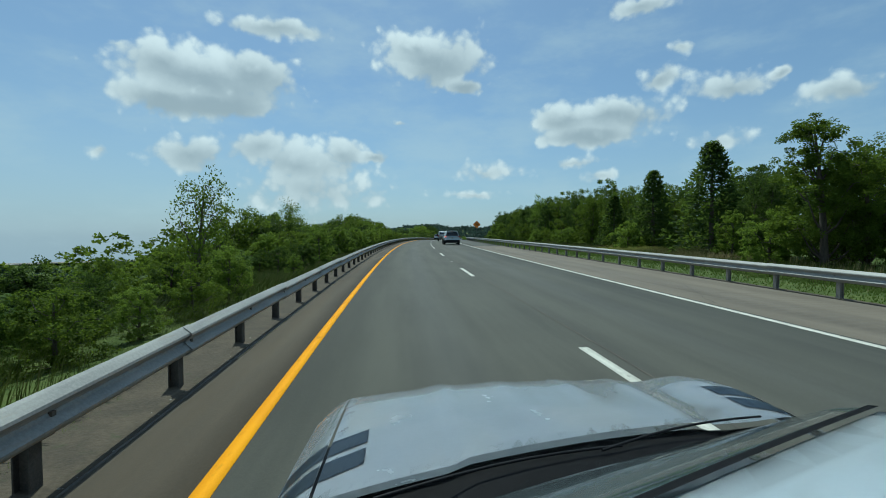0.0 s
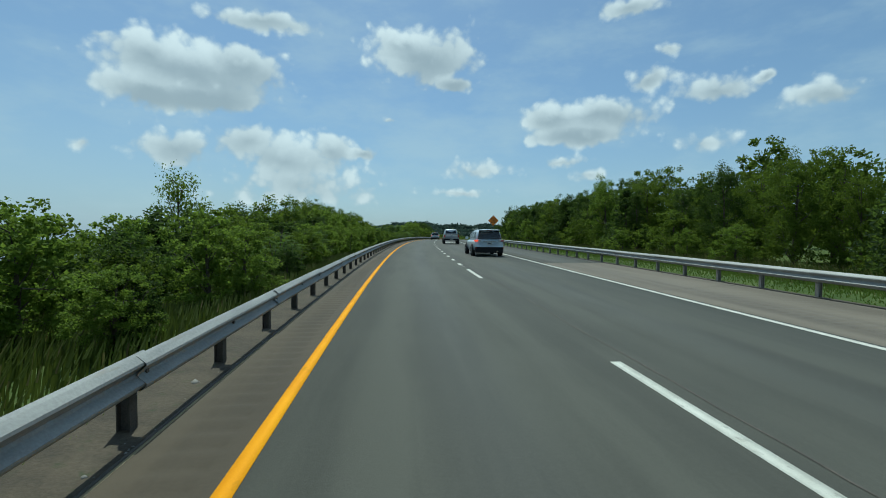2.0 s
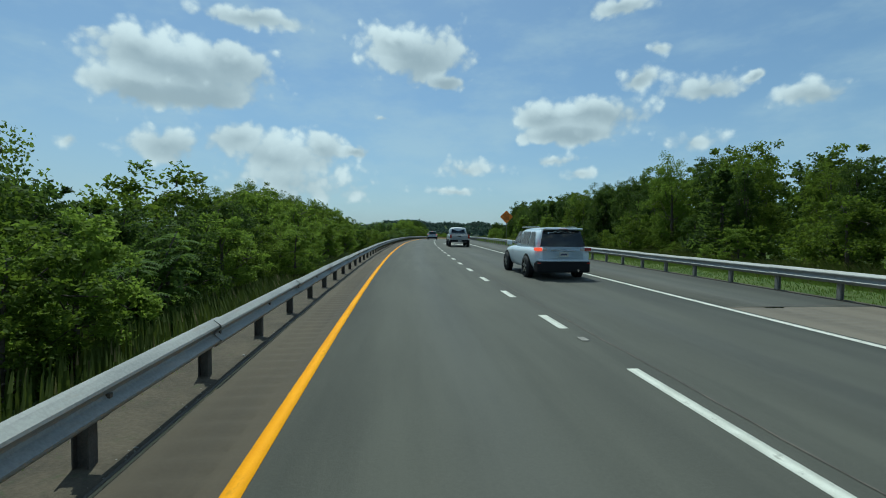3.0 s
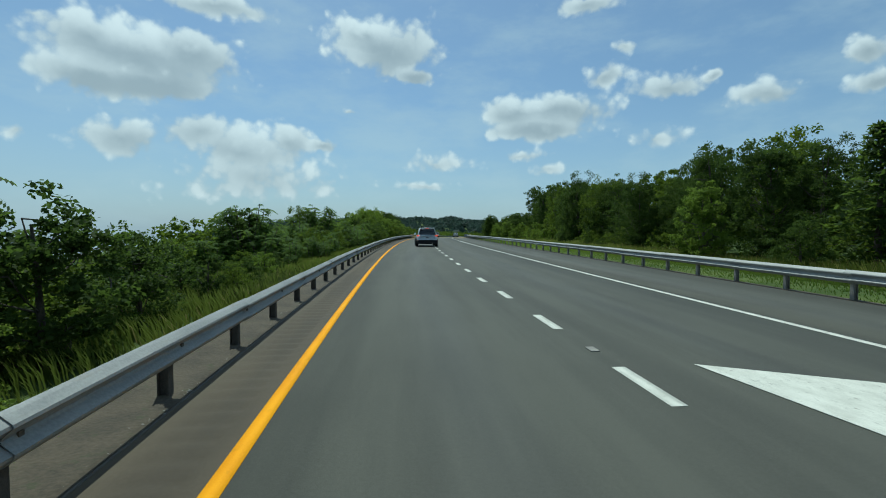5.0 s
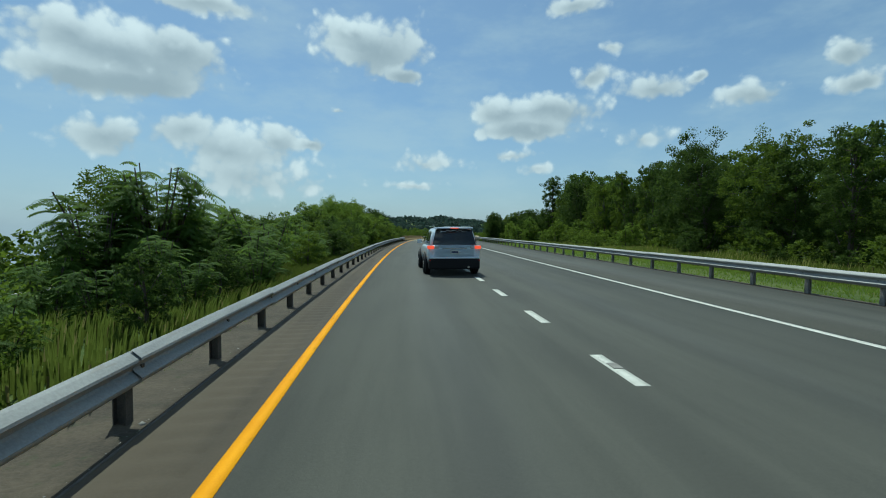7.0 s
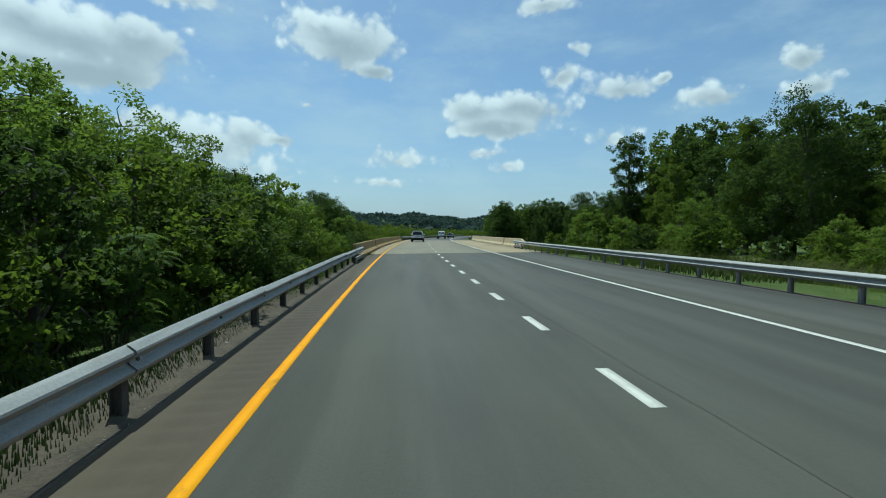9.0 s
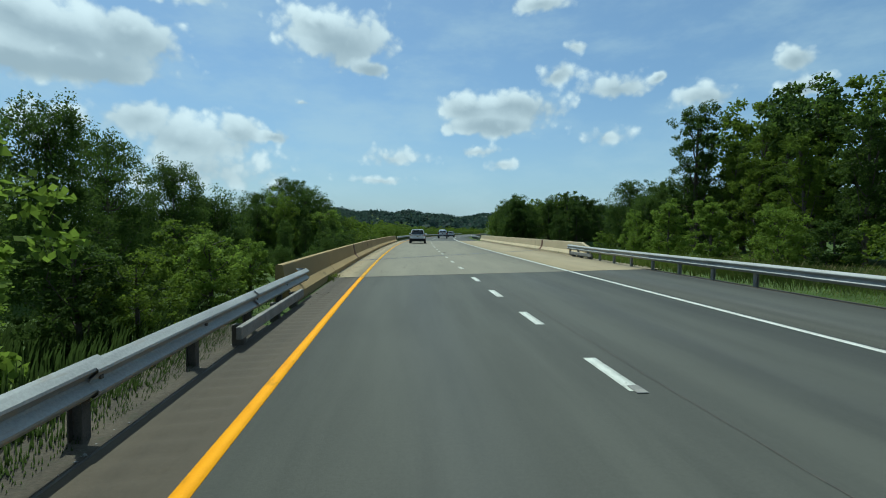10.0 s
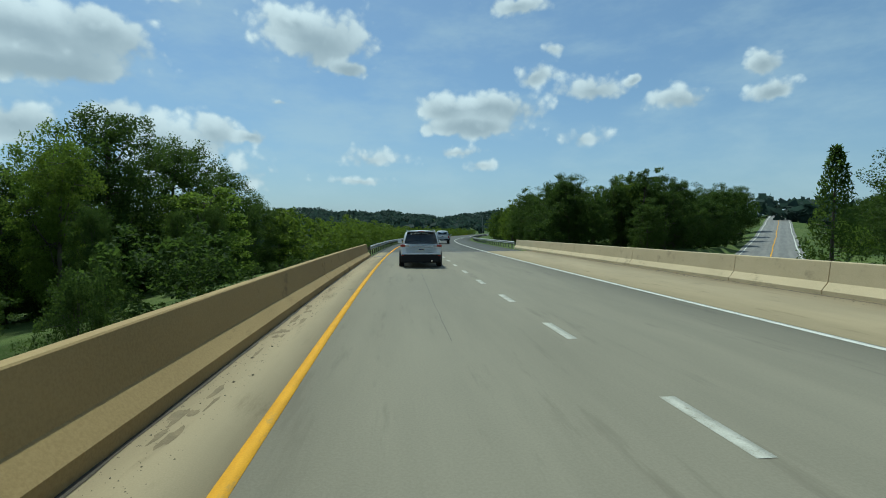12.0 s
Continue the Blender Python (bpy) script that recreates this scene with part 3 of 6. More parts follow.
def guardrail(s0, s1, o, side, label, flare=0.0, end=False, lift=0.0):
    rail = thing("guardrail", road_pose(s0, o), label, "guardrail", "guardrails along the highway")
    inv = rail.matrix_world.inverted()
    n = int((s1 - s0) / 3.81)
    wob = random.Random(int(s0 * 7 + o * 13))

    def place(i):
        s = s0 + i * PITCH_M
        u = max(0.0, (s - (s1 - 14)) / 14)
        return s, o + flare * u * u
    for i in range(n):
        (sa, oa), (sb, ob_) = place(2 * i), place(2 * i + 2)
        turn = math.degrees(math.atan2(ob_ - oa, sb - sa))
        p = part("rail", BEAMS[side], None, rail)
        p.matrix_local = inv @ road_pose(sa, oa, lift + wob.uniform(-0.008, 0.008), turn + wob.uniform(-0.1, 0.1))
    for i in range(2 * n + 1):
        s, oo = place(i)
        if 190.0 < s < 192:
            continue
        p = part("post", POSTS[side], None, rail)
        p.matrix_local = inv @ road_pose(s, oo, lift + wob.uniform(-0.01, 0.0), wob.uniform(-3, 3))
    if end:
        s, oo = place(2 * n)
        p = part("rail_end", ENDS[side], None, rail)
        p.matrix_local = inv @ road_pose(s, oo, lift)
    return rail


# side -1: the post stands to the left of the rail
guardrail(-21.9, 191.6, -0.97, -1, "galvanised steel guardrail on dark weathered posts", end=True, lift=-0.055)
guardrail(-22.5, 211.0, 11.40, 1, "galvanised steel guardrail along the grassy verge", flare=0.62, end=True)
guardrail(245.0, 424.0, -1.1, -1, "galvanised steel guardrail beyond the bridge")
guardrail(262.5, 446.0, 12.2, 1, "galvanised steel guardrail beyond the bridge")

# ================= bridge barriers and joints =================
# outlines across the two barriers: distance from the foot, height; the left one is lower and thinner at the top
BARRIER = {1: [(0.0, -0.3), (0.0, 0.105), (0.17, 0.32), (0.225, 0.845), (0.24, 0.865), (0.42, 0.865), (0.435, 0.85), (0.47, -0.3)],
           -1: [(0.0, -0.3), (0.0, 0.15), (0.165, 0.325), (0.25, 0.795), (0.265, 0.81), (0.38, 0.81), (0.395, 0.795), (0.45, -0.3)]}


def barrier_section(s0, s1, o, side, parent, inv, mat, taper=0.0):
    """One cast length of concrete barrier, following the road; its sloping toe faces the traffic."""
    bm = bmesh.new()
    n = max(1, int((s1 - s0) / 1.2))
    rings = []
    for i in range(n + 1):
        s = s0 + 0.012 + (s1 - s0 - 0.024) * i / n
        k = 1.0 - taper * max(0.0, 1 - (s - s0) / 1.2)
        rings.append([inv @ on_road(s, o + x * side, z * (k if z > 0.1 else 1)) for x, z in BARRIER[side]])
    loft(bm, rings)
    bmesh.ops.recalc_face_normals(bm, faces=bm.faces)
    return part("barrier_section", bm, mat, parent)


def barrier(s0, s1, o, side, cuts, mat, label):
    base = thing("concrete_barrier", road_pose(s0, o), label, "barrier", "bridge barriers")
    inv = base.matrix_world.inverted()
    marks = [s0] + cuts + [s1]
    for i, (a, b) in enumerate(zip(marks, marks[1:])):
        barrier_section(a, b, o, side, base, inv, mat, 0.3 if i == 0 and side > 0 else 0.0)
    return base, inv


left_barrier, inv_l = barrier(190.4, 244.5, -1.0, -1, [196.4, 203.9, 228.5, 235.5, 240.5], OLD_SHADED_CONCRETE, "long tan concrete bridge barrier with a sloped toe, stained and darkened for shade")
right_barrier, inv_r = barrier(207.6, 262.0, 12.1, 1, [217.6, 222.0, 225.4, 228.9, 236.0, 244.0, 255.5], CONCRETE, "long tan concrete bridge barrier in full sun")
for base, inv, s, o, side in ((left_barrier, inv_l, 203.9, -1.0, -1), (right_barrier, inv_r, 217.6, 12.1, 1)):
    bm = bmesh.new()
    rings = [[inv @ on_road(s + d, o + (x - 0.012) * side, z + 0.006) for x, z in BARRIER[side][1:5]] +
             [inv @ on_road(s + d, o + (x - 0.002) * side, z - 0.004) for x, z in reversed(BARRIER[side][1:5])] for d in (-0.22, 0.22)]
    loft(bm, rings)
    bmesh.ops.recalc_face_normals(bm, faces=bm.faces)
    part("cover_plate", bm, RUST, base, "rust-brown steel cover plate")

K = 1.06
strip("expansion_joint", 204.70, 205.06, [(-0.99, 0.005), (5, 0.005), (12.05, 0.005)], SEAL, K, K, step=0.6, depth=0.004, label="dark bluish expansion joint slanting across the bridge deck", category="expansion joint")
strip("joint_gap", 204.86, 204.90, [(-0.99, 0.009), (5, 0.009), (12.05, 0.009)], POST, K, K, step=0.1, depth=0.003, label="black gap in the expansion joint", category="joint")
strip("joint_gap", 204.30, 204.33, [(-0.99, 0.005), (5, 0.005), (12.05, 0.005)], POST, K, K, step=0.1, depth=0.003, label="thin dark saw cut in the bridge deck", category="joint")
strip("joint_gap", 245.0, 245.4, [(-0.99, 0.005), (5, 0.005), (12.05, 0.005)], SEAL, K, K, step=0.6, depth=0.004, label="far expansion joint slanting across the bridge deck", category="expansion joint")
strip("joint_gap", JOINT - 0.05, JOINT + 0.05, [(-0.97, 0.005), (5, 0.005), (11.3, 0.005)], POST, 0.27, 0.27, step=0.1, depth=0.004, label="dark seam between asphalt and concrete", category="joint")

# the lower road that passes under the bridge
verts, attr, faces = [], [], []
qs = np.arange(-260, 300, 2.0)
for i, q in enumerate(qs):
    for side in (-4.6, 4.6):
        s, o = lower_place(q, side)
        pt = on_road(s, o, 0)
        verts.append((pt.x, pt.y, pt.z + float(lower_z(q)) + 0.06))
        attr.append((side, q, 0))
    if i:
        k = 2 * i
        faces.append((k - 2, k - 1, k + 1, k))
tagged(new("lower_road", mesh_from("lower_road", verts, faces, OLD_ASPHALT, False, attr)), "pale grey side road passing under the bridge", "road", "", "structure")
for off, mat, label in ((-3.9, WHITE, "white edge line of the side road"), (-0.25, FADED_YELLOW, "yellow centre line of the side road"), (3.9, WHITE, "white edge line of the side road")):
    verts, attr, faces = [], [], []
    for i, q in enumerate(qs):
        for d in (-0.09, 0.09):
            s, o = lower_place(q, off + d)
            pt = on_road(s, o, 0)
            verts.append((pt.x, pt.y, pt.z + float(lower_z(q)) + 0.07))
            attr.append((d, q, 0))
        if i:
            k = 2 * i
            faces.append((k - 2, k - 1, k + 1, k))
    tagged(new("edge_line", mesh_from("edge_line", verts, faces, mat, False, attr)), label, "road marking", "", "structure")

# ================= vegetation =================
def leaves(rng, centres, spread, count, length, width, up=0.35, flat=0.0):
    """Small pointed leaves strewn round centres. Returns vertices and faces."""
    centres = np.repeat(np.asarray(centres, float), count, axis=0)
    n = len(centres)
    spread = np.repeat(np.broadcast_to(np.asarray(spread, float), (n // count,)), count)[:, None]
    d = rng.normal(size=(n, 3))
    d /= np.linalg.norm(d, axis=1)[:, None]
    p = centres + d * spread * (rng.random((n, 1)) ** 0.45) * np.array([1, 1, 0.8])
    ax = rng.normal(size=(n, 3)) + d * 0.8 + np.array([0, 0, -flat])
    ax /= np.linalg.norm(ax, axis=1)[:, None]
    nr = rng.normal(size=(n, 3)) * 0.7 + d * 0.5 + np.array([0, 0, up * 2])
    sd = np.cross(ax, nr)
    sd /= np.linalg.norm(sd, axis=1)[:, None] + 1e-9
    k = rng.uniform(0.65, 1.3, (n, 1))
    L, W = ax * length * k, sd * width * k * 0.5
    v = np.stack([p - L * 0.5, p + W - L * 0.05, p + L * 0.5, p - W - L * 0.05], axis=1).reshape(-1, 3)
    f = np.arange(4 * n).reshape(-1, 4)
    return v, f


def tube(points, radii, sides=6):
    """A tapered limb along points."""
    pts = [Vector(p) for p in points]
    verts, faces = [], []
    for i, (p, r) in enumerate(zip(pts, radii)):
        d = (pts[min(i + 1, len(pts) - 1)] - pts[max(i - 1, 0)]).normalized()
        x = d.orthogonal().normalized()
        y = d.cross(x)
        for j in range(sides):
            a = 2 * math.pi * j / sides
            verts.append(tuple(p + x * r * math.cos(a) + y * r * math.sin(a)))
        if i:
            b = (i - 1) * sides
            for j in range(sides):
                k = (j + 1) % sides
                faces.append((b + j, b + k, b + sides + k, b + sides + j))
    return verts, faces


def wood(limbs):
    verts, faces = [], []
    for points, radii in limbs:
        v, f = tube(points, radii)
        k = len(verts)
        verts += v
        faces += [tuple(i + k for i in q) for q in f]
    return verts, faces


def broad_tree(seed, h, wide, low, lobes, per, count, length, mat, sparse=1.0, twigs=3):
    """Meshes of a broadleaf tree: trunk with limbs, and a crown of leaf clumps in uneven lobes."""
    rng = np.random.default_rng(seed)
    limbs = []
    lean = rng.normal(size=2) * 0.04 * h
    trunk = [(lean[0] * u * u, lean[1] * u * u, -0.4 + u * (h * 0.86 + 0.4)) for u in np.linspace(0, 1, 7)]
    r0 = 0.018 * h + 0.02
    limbs.append((trunk, [r0 * (1.25 if i == 0 else 1) * (1 - 0.85 * i / 6) + 0.008 for i in range(7)]))
    centres, spreads = [], []
    for i in range(lobes):
        u = (i + 0.5) / lobes
        z = low * h + (h * 0.93 - low * h) * u
        rad = wide * (math.sin(math.pi * min(1.0, 0.18 + 0.80 * u)) ** 0.7) * rng.uniform(0.55, 1.0)
        a = i * 2.4 + rng.uniform(-0.5, 0.5)
        c = np.array([lean[0] * u + math.cos(a) * rad * 0.62, lean[1] * u + math.sin(a) * rad * 0.62, z])
        base = np.array(trunk[max(1, min(5, int(u * 6)))])
        mid = (base + c) / 2 + np.array([0, 0, -0.03 * h])
        limbs.append(([tuple(base), tuple(mid), tuple(c)], [r0 * 0.38 * (1 - 0.5 * u), r0 * 0.22, 0.008]))
        size = wide * rng.uniform(0.34, 0.55)
        d = rng.normal(size=(per, 3))
        d /= np.linalg.norm(d, axis=1)[:, None]
        pts = c + d * size * rng.uniform(0.55, 1.05, (per, 1)) * np.array([1, 1, 0.75])
        centres.append(pts)
        spreads.append(rng.uniform(0.16, 0.34, per) * wide * 0.55 * sparse)
        for q in pts[:twigs]:
            limbs.append(([tuple(c), tuple((c + q) / 2 + rng.normal(size=3) * 0.05), tuple(q)], [0.014, 0.009, 0.004]))
    v, f = leaves(rng, np.concatenate(centres), np.concatenate(spreads), count, length, length * 0.62)
    tv, tf = wood(limbs)
    return mesh_from("trunk", tv, tf, BARK, True), mesh_from("crown", v, f, mat)


def cedar(seed, h, wide):
    rng = np.random.default_rng(seed)
    trunk = [(0, 0, -0.3 + u * (h * 0.97 + 0.3)) for u in np.linspace(0, 1, 6)]
    limbs = [(trunk, [0.11 * (1 - 0.9 * u) + 0.006 for u in np.linspace(0, 1, 6)])]
    centres, spreads = [], []
    for i in range(150):
        u = (i + 0.5) / 150
        z = h * (0.05 + 0.95 * u)
        r = wide * (1 - u) ** 0.8 * rng.uniform(0.45, 1.08) + 0.06
        a = i * 2.399
        centres.append((math.cos(a) * r, math.sin(a) * r, z))
        spreads.append(0.14 * wide + 0.22 * wide * (1 - u) * rng.uniform(0.6, 1.2))
        if i % 5 == 0:
            limbs.append(([(0, 0, z - 0.1), (math.cos(a) * r, math.sin(a) * r, z)], [0.02, 0.005]))
    v, f = leaves(rng, centres, spreads, 26, 0.24, 0.075, up=0.1, flat=-0.6)
    tv, tf = wood(limbs)
    return mesh_from("trunk", tv, tf, BARK, True), mesh_from("crown", v, f, NEEDLE)


def sumac(seed, h):
    """Sumac: bare forked stems with long pinnate leaves spreading from their tips."""
    rng = np.random.default_rng(seed)
    limbs, vs = [], []
    for i in range(7):
        a = rng.uniform(0, 6.28)
        hh = h * rng.uniform(0.6, 1.0)
        tip = np.array([math.cos(a) * h * 0.33 * rng.uniform(0.3, 1), math.sin(a) * h * 0.33 * rng.uniform(0.3, 1), hh])
        limbs.append(([(tip[0] * 0.15, tip[1] * 0.15, -0.3), (tip[0] * 0.5, tip[1] * 0.5, hh * 0.5), tuple(tip)], [0.03, 0.022, 0.012]))
        for j in range(34):
            b = rng.uniform(0, 6.28)
            start = tip * np.array([1, 1, 1]) - np.array([tip[0] * 0.4, tip[1] * 0.4, hh * 0.85]) * rng.random() ** 1.2
            fl = rng.uniform(0.32, 0.55)
            rise = rng.uniform(0.1, 0.75)
            for k in range(11):
                u = (k + 1) / 11
                mid = start + np.array([math.cos(b) * fl * u, math.sin(b) * fl * u, fl * (rise * u - 0.6 * u * u)])
                side = np.array([-math.sin(b), math.cos(b), 0])
                fwd = np.array([math.cos(b), math.sin(b), rise - 1.2 * u]) * 0.020
                ll = 0.13 * (1 - 0.55 * abs(u - 0.45) * 1.6)
                for sg in (-1, 1):
                    end = mid + side * sg * ll + fwd * 1.6 + np.array([0, 0, -0.05])
                    half = (mid + end) / 2
                    vs += [mid, half + fwd, end, half - fwd]
    v = np.array(vs)
    tv, tf = wood(limbs)
    return mesh_from("stem", tv, tf, BARK, True), mesh_from("crown", v, np.arange(len(v)).reshape(-1, 4), LEAF_D)


KINDS = {
    "oak": [broad_tree(11, 8.0, 3.0, 0.18, 15, 16, 95, 0.115, LEAF_A), broad_tree(12, 8.0, 2.7, 0.12, 14, 16, 95, 0.115, LEAF_A), broad_tree(13, 8.0, 3.2, 0.2, 16, 16, 90, 0.115, LEAF_C)],
    "tall": [broad_tree(21, 10.0, 2.3, 0.12, 20, 13, 90, 0.12, LEAF_A), broad_tree(22, 10.0, 2.6, 0.1, 20, 13, 90, 0.12, LEAF_C), broad_tree(23, 10.0, 2.2, 0.2, 18, 13, 85, 0.12, LEAF_C)],
    "back": [broad_tree(14, 8.0, 3.0, 0.18, 15, 12, 48, 0.20, LEAF_A, twigs=0), broad_tree(15, 8.0, 2.8, 0.15, 15, 12, 48, 0.20, LEAF_C, twigs=0)],
    "dark": [broad_tree(31, 9.0, 3.6, 0.08, 22, 15, 85, 0.15, LEAF_C), broad_tree(32, 9.0, 3.3, 0.06, 22, 15, 85, 0.15, LEAF_C)],
    "dense": [broad_tree(33, 9.0, 3.6, 0.05, 26, 18, 85, 0.125, LEAF_C, twigs=1), broad_tree(34, 9.0, 3.4, 0.05, 26, 18, 85, 0.125, LEAF_C, twigs=1)],
    "shrub": [broad_tree(41, 2.6, 1.5, 0.05, 11, 11, 66, 0.085, LEAF_A, twigs=1), broad_tree(42, 2.6, 1.3, 0.08, 12, 10, 66, 0.085, LEAF_B, twigs=1), broad_tree(43, 2.6, 1.6, 0.03, 10, 12, 66, 0.09, LEAF_A, twigs=1), broad_tree(44, 2.6, 1.1, 0.1, 13, 9, 62, 0.08, LEAF_C, twigs=1)],
    "dark_shrub": [broad_tree(47, 2.6, 1.5, 0.02, 12, 12, 66, 0.085, LEAF_C, twigs=1), broad_tree(48, 2.6, 1.4, 0.02, 12, 12, 66, 0.09, LEAF_C, twigs=1)],
    "back_shrub": [broad_tree(45, 2.6, 1.5, 0.05, 9, 8, 20, 0.14, LEAF_A, twigs=0), broad_tree(46, 2.6, 1.4, 0.05, 9, 8, 20, 0.14, LEAF_B, twigs=0)],
    "bright": [broad_tree(51, 3.6, 1.5, 0.06, 14, 12, 80, 0.085, LEAF_B), broad_tree(52, 3.6, 1.25, 0.08, 15, 11, 80, 0.085, LEAF_B)],
    "sparse": [broad_tree(61, 3.6, 1.45, 0.12, 18, 14, 16, 0.09, LEAF_A, 1.7), broad_tree(62, 3.6, 1.3, 0.12, 18, 14, 16, 0.09, LEAF_A, 1.7)],
    "near": [broad_tree(91, 5.0, 2.0, 0.04, 18, 14, 80, 0.085, LEAF_B), broad_tree(92, 5.0, 1.8, 0.05, 17, 14, 70, 0.085, LEAF_B), broad_tree(93, 5.0, 2.1, 0.05, 17, 14, 80, 0.09, LEAF_A)],
    "cedar": [cedar(71, 6.5, 1.5), cedar(72, 6.5, 1.3)],
    "sumac": [sumac(81, 2.8), sumac(82, 2.8), sumac(83, 2.8)],
}
HEIGHTS = {"dense": 9.0, "near": 5.0, "back": 8.0, "back_shrub": 2.6, "oak": 8.0, "tall": 10.0, "dark": 9.0, "shrub": 2.6, "dark_shrub": 2.6, "bright": 3.6, "sparse": 3.6, "cedar": 6.5, "sumac": 2.8}
NAMES = {
    "oak": ("tree", "broadleaf tree with a full green crown", "tree"),
    "tall": ("tall_tree", "tall slender broadleaf tree with an uneven green crown", "tree"),
    "back": ("tree", "broadleaf tree deep in the roadside wood", "tree"),
    "near": ("small_tree", "leafy green small tree grown up beside the highway", "tree"),
    "back_shrub": ("bush", "leafy green bush beyond the bridge", "bush"),
    "dense": ("broad_tree", "broad dense tree with fine dark green foliage", "tree"),
    "dark": ("tree", "large dense dark green tree rising from below the road", "tree"),
    "shrub": ("bush", "dense leafy green roadside bush", "bush"),
    "dark_shrub": ("bush", "dense dark green bush in the roadside growth", "bush"),
    "bright": ("young_tree", "light green young tree beside the road", "tree"),
    "sparse": ("young_tree", "thin sparse-leaved young tree above the bushes", "tree"),
    "cedar": ("cedar_tree", "dark conical cedar tree", "tree"),
    "sumac": ("sumac_bush", "sumac bush with long drooping pinnate leaves", "bush"),
}
plants = random.Random(5)


def chain(s):
    """Road metres of a mark in the planting plan, whose metres run short at both ends."""
    return float(np.interp(s, [-60.0, 40.4, 188.0, 200.0, 215.0, 260.0, 900.0], [-70.0, 40.4, 188.0, 201.5, 219.0, 265.0, 905.0]))


def plant(kind, s, o, h, sink=0.0, wide=1.0):
    """Stands a plant of height h above its ground at s, o."""
    s = chain(s)
    trunk, crown = plants.choice(KINDS[kind])
    k = h / HEIGHTS[kind]
    name, label, category = NAMES[kind]
    p = on_road(s, o, ground_at(s, o) - sink)
    ob = new(name)
    ob.matrix_world = Matrix.LocRotScale(p, Euler((0, 0, plants.uniform(0, 6.28))), (k * wide, k * wide, k))
    tagged(ob, label, category, "plants along the highway")
    part("stem" if kind == "sumac" else "trunk", trunk, None, ob)
    part("crown", crown, None, ob)
    return ob


def jit(a):
    return plants.uniform(-a, a)


# left bank: height of the skyline seven metres left of the yellow line, along the road
LEFT_H = ([-20, 9, 13, 19, 20.5, 22, 28, 33, 37, 40, 46, 50, 54, 58, 68, 73, 78, 84, 92, 97, 99.5, 101, 109.5, 111, 113.5, 118, 121, 123, 126.5, 128, 131, 134, 137, 145, 155, 165, 176, 183, 185.5, 188],
          [0.6, 0.6, 0.8, 1.0, 1.8, 2.2, 2.4, 2.0, 1.7, 2.0, 2.1, 2.3, 2.8, 3.6, 4.0, 4.0, 3.4, 2.0, 1.7, 2.2, 2.8, 0.4, 0.4, 1.8, 2.7, 2.3, 1.6, 0.7, 0.7, 2.2, 3.5, 3.1, 2.1, 2.1, 3.1, 4.4, 4.9, 5.0, 4.4, 3.4])


def left_top(s, o):
    """How high growth at s, o may reach to keep under that skyline."""
    h = float(np.interp(s, *LEFT_H))
    return EYE_H + (h - EYE_H) * (o - 1.1) / -8.1


def clear(s, o):
    """True away from the lower road."""
    return abs(float(lower_road(s, o)[1])) > 7.0


s = -8.0
while s < 189:
    tall = float(np.interp(s, *LEFT_H)) > 3.3
    for o in (-3.5, -5.4, -7.2) if s > 150 else (-3.2, -4.9, -7.0):
        oo, ss = o + jit(0.5), s + jit(0.9)
        want = left_top(ss, oo) * (plants.uniform(0.84, 1.14) if o < -6 else plants.uniform(0.5, 1.06)) - ground_at(ss, oo)
        if want < 0.5:
            continue
        if tall and (o < -6 or s > 150 and o < -4):
            plant("near" if s > 100 else "oak", ss, oo - 0.6, want + 0.35, wide=1.05)
        elif o > -4 and s < 98 and plants.random() < 0.4:
            plant("bright", ss, oo + 0.4, min(max(0.9, want), 2.3), wide=1.25)
        else:
            odds = 0.8 if 108 < s < 136 else 0.14
            plant("sumac" if plants.random() < odds else "dark_shrub" if plants.random() < (0.45 if s > 146 else 0.25) else "shrub", ss, oo, min(max(0.8, want), 4.6 if not 97 < s < 110 else 1.7), wide=1.0 + 0.3 * plants.random())
    s += 2.4 if tall else 1.75
for s in (164.5, 167.5, 170.5):
    plant("shrub", s, -3.3 + jit(0.2), 3.0 + jit(0.3))
plant("sparse", 12.3, -4.5, 3.7, wide=0.75)
plant("sumac", 98.6, -6.8, 4.1)
for s, o, h in ((187.6, -2.7, 1.3), (189.4, -2.4, 1.5), (191.2, -2.3, 1.3), (190.3, -3.2, 1.8)):
    plant("shrub", s, o, h, wide=1.2)
plant("sumac", 130.5, -6.4, 4.3)
plant("sumac", 112.5, -6.2, 3.6)


def lower_plan(q, side):
    """A place beside the lower road, in the planting plan's metres."""
    s, o = lower_place(q, side)
    return s - 5.0, o


def plant_top(kind, s, o, top, wide=1.0):
    """Stands a plant so that it reaches top metres above the road."""
    return plant(kind, s, o, top - ground_at(chain(s), o), wide=wide)


plant_top("sparse", 56.5, -14.5, 5.6, 0.75)
plant_top("sumac", 129.9, -6.4, 3.7, 0.9)
plant_top("sumac", 132.4, -6.9, 3.5, 0.9)


for s, o, top in ((191, -9.0, 5.2), (194.5, -9.6, 5.4), (198, -10.2, 5.2), (201.5, -9.6, 4.8), (205, -9.0, 3.6), (233, -17.5, 4.6), (236.5, -15.0, 8.1), (242, -14.5, 7.8),
                  (247.5, -13.5, 6.6), (252.5, -12.6, 4.9), (258, -12.2, 4.0), (243, -21, 7.0), (264, -13, 3.2), (215, -20.5, 2.8), (220.5, -24, 3.5), (226, -29.5, 4.6), (229.5, -22.5, 5.0), (224, -19.6, 3.2), (211, -25, 2.8), (217, -31, 3.8), (207, -30, 2.6), (205, -36, 3.4)):
    plant_top("dense", s, o, top, 1.05 if s > 206 else 0.8)
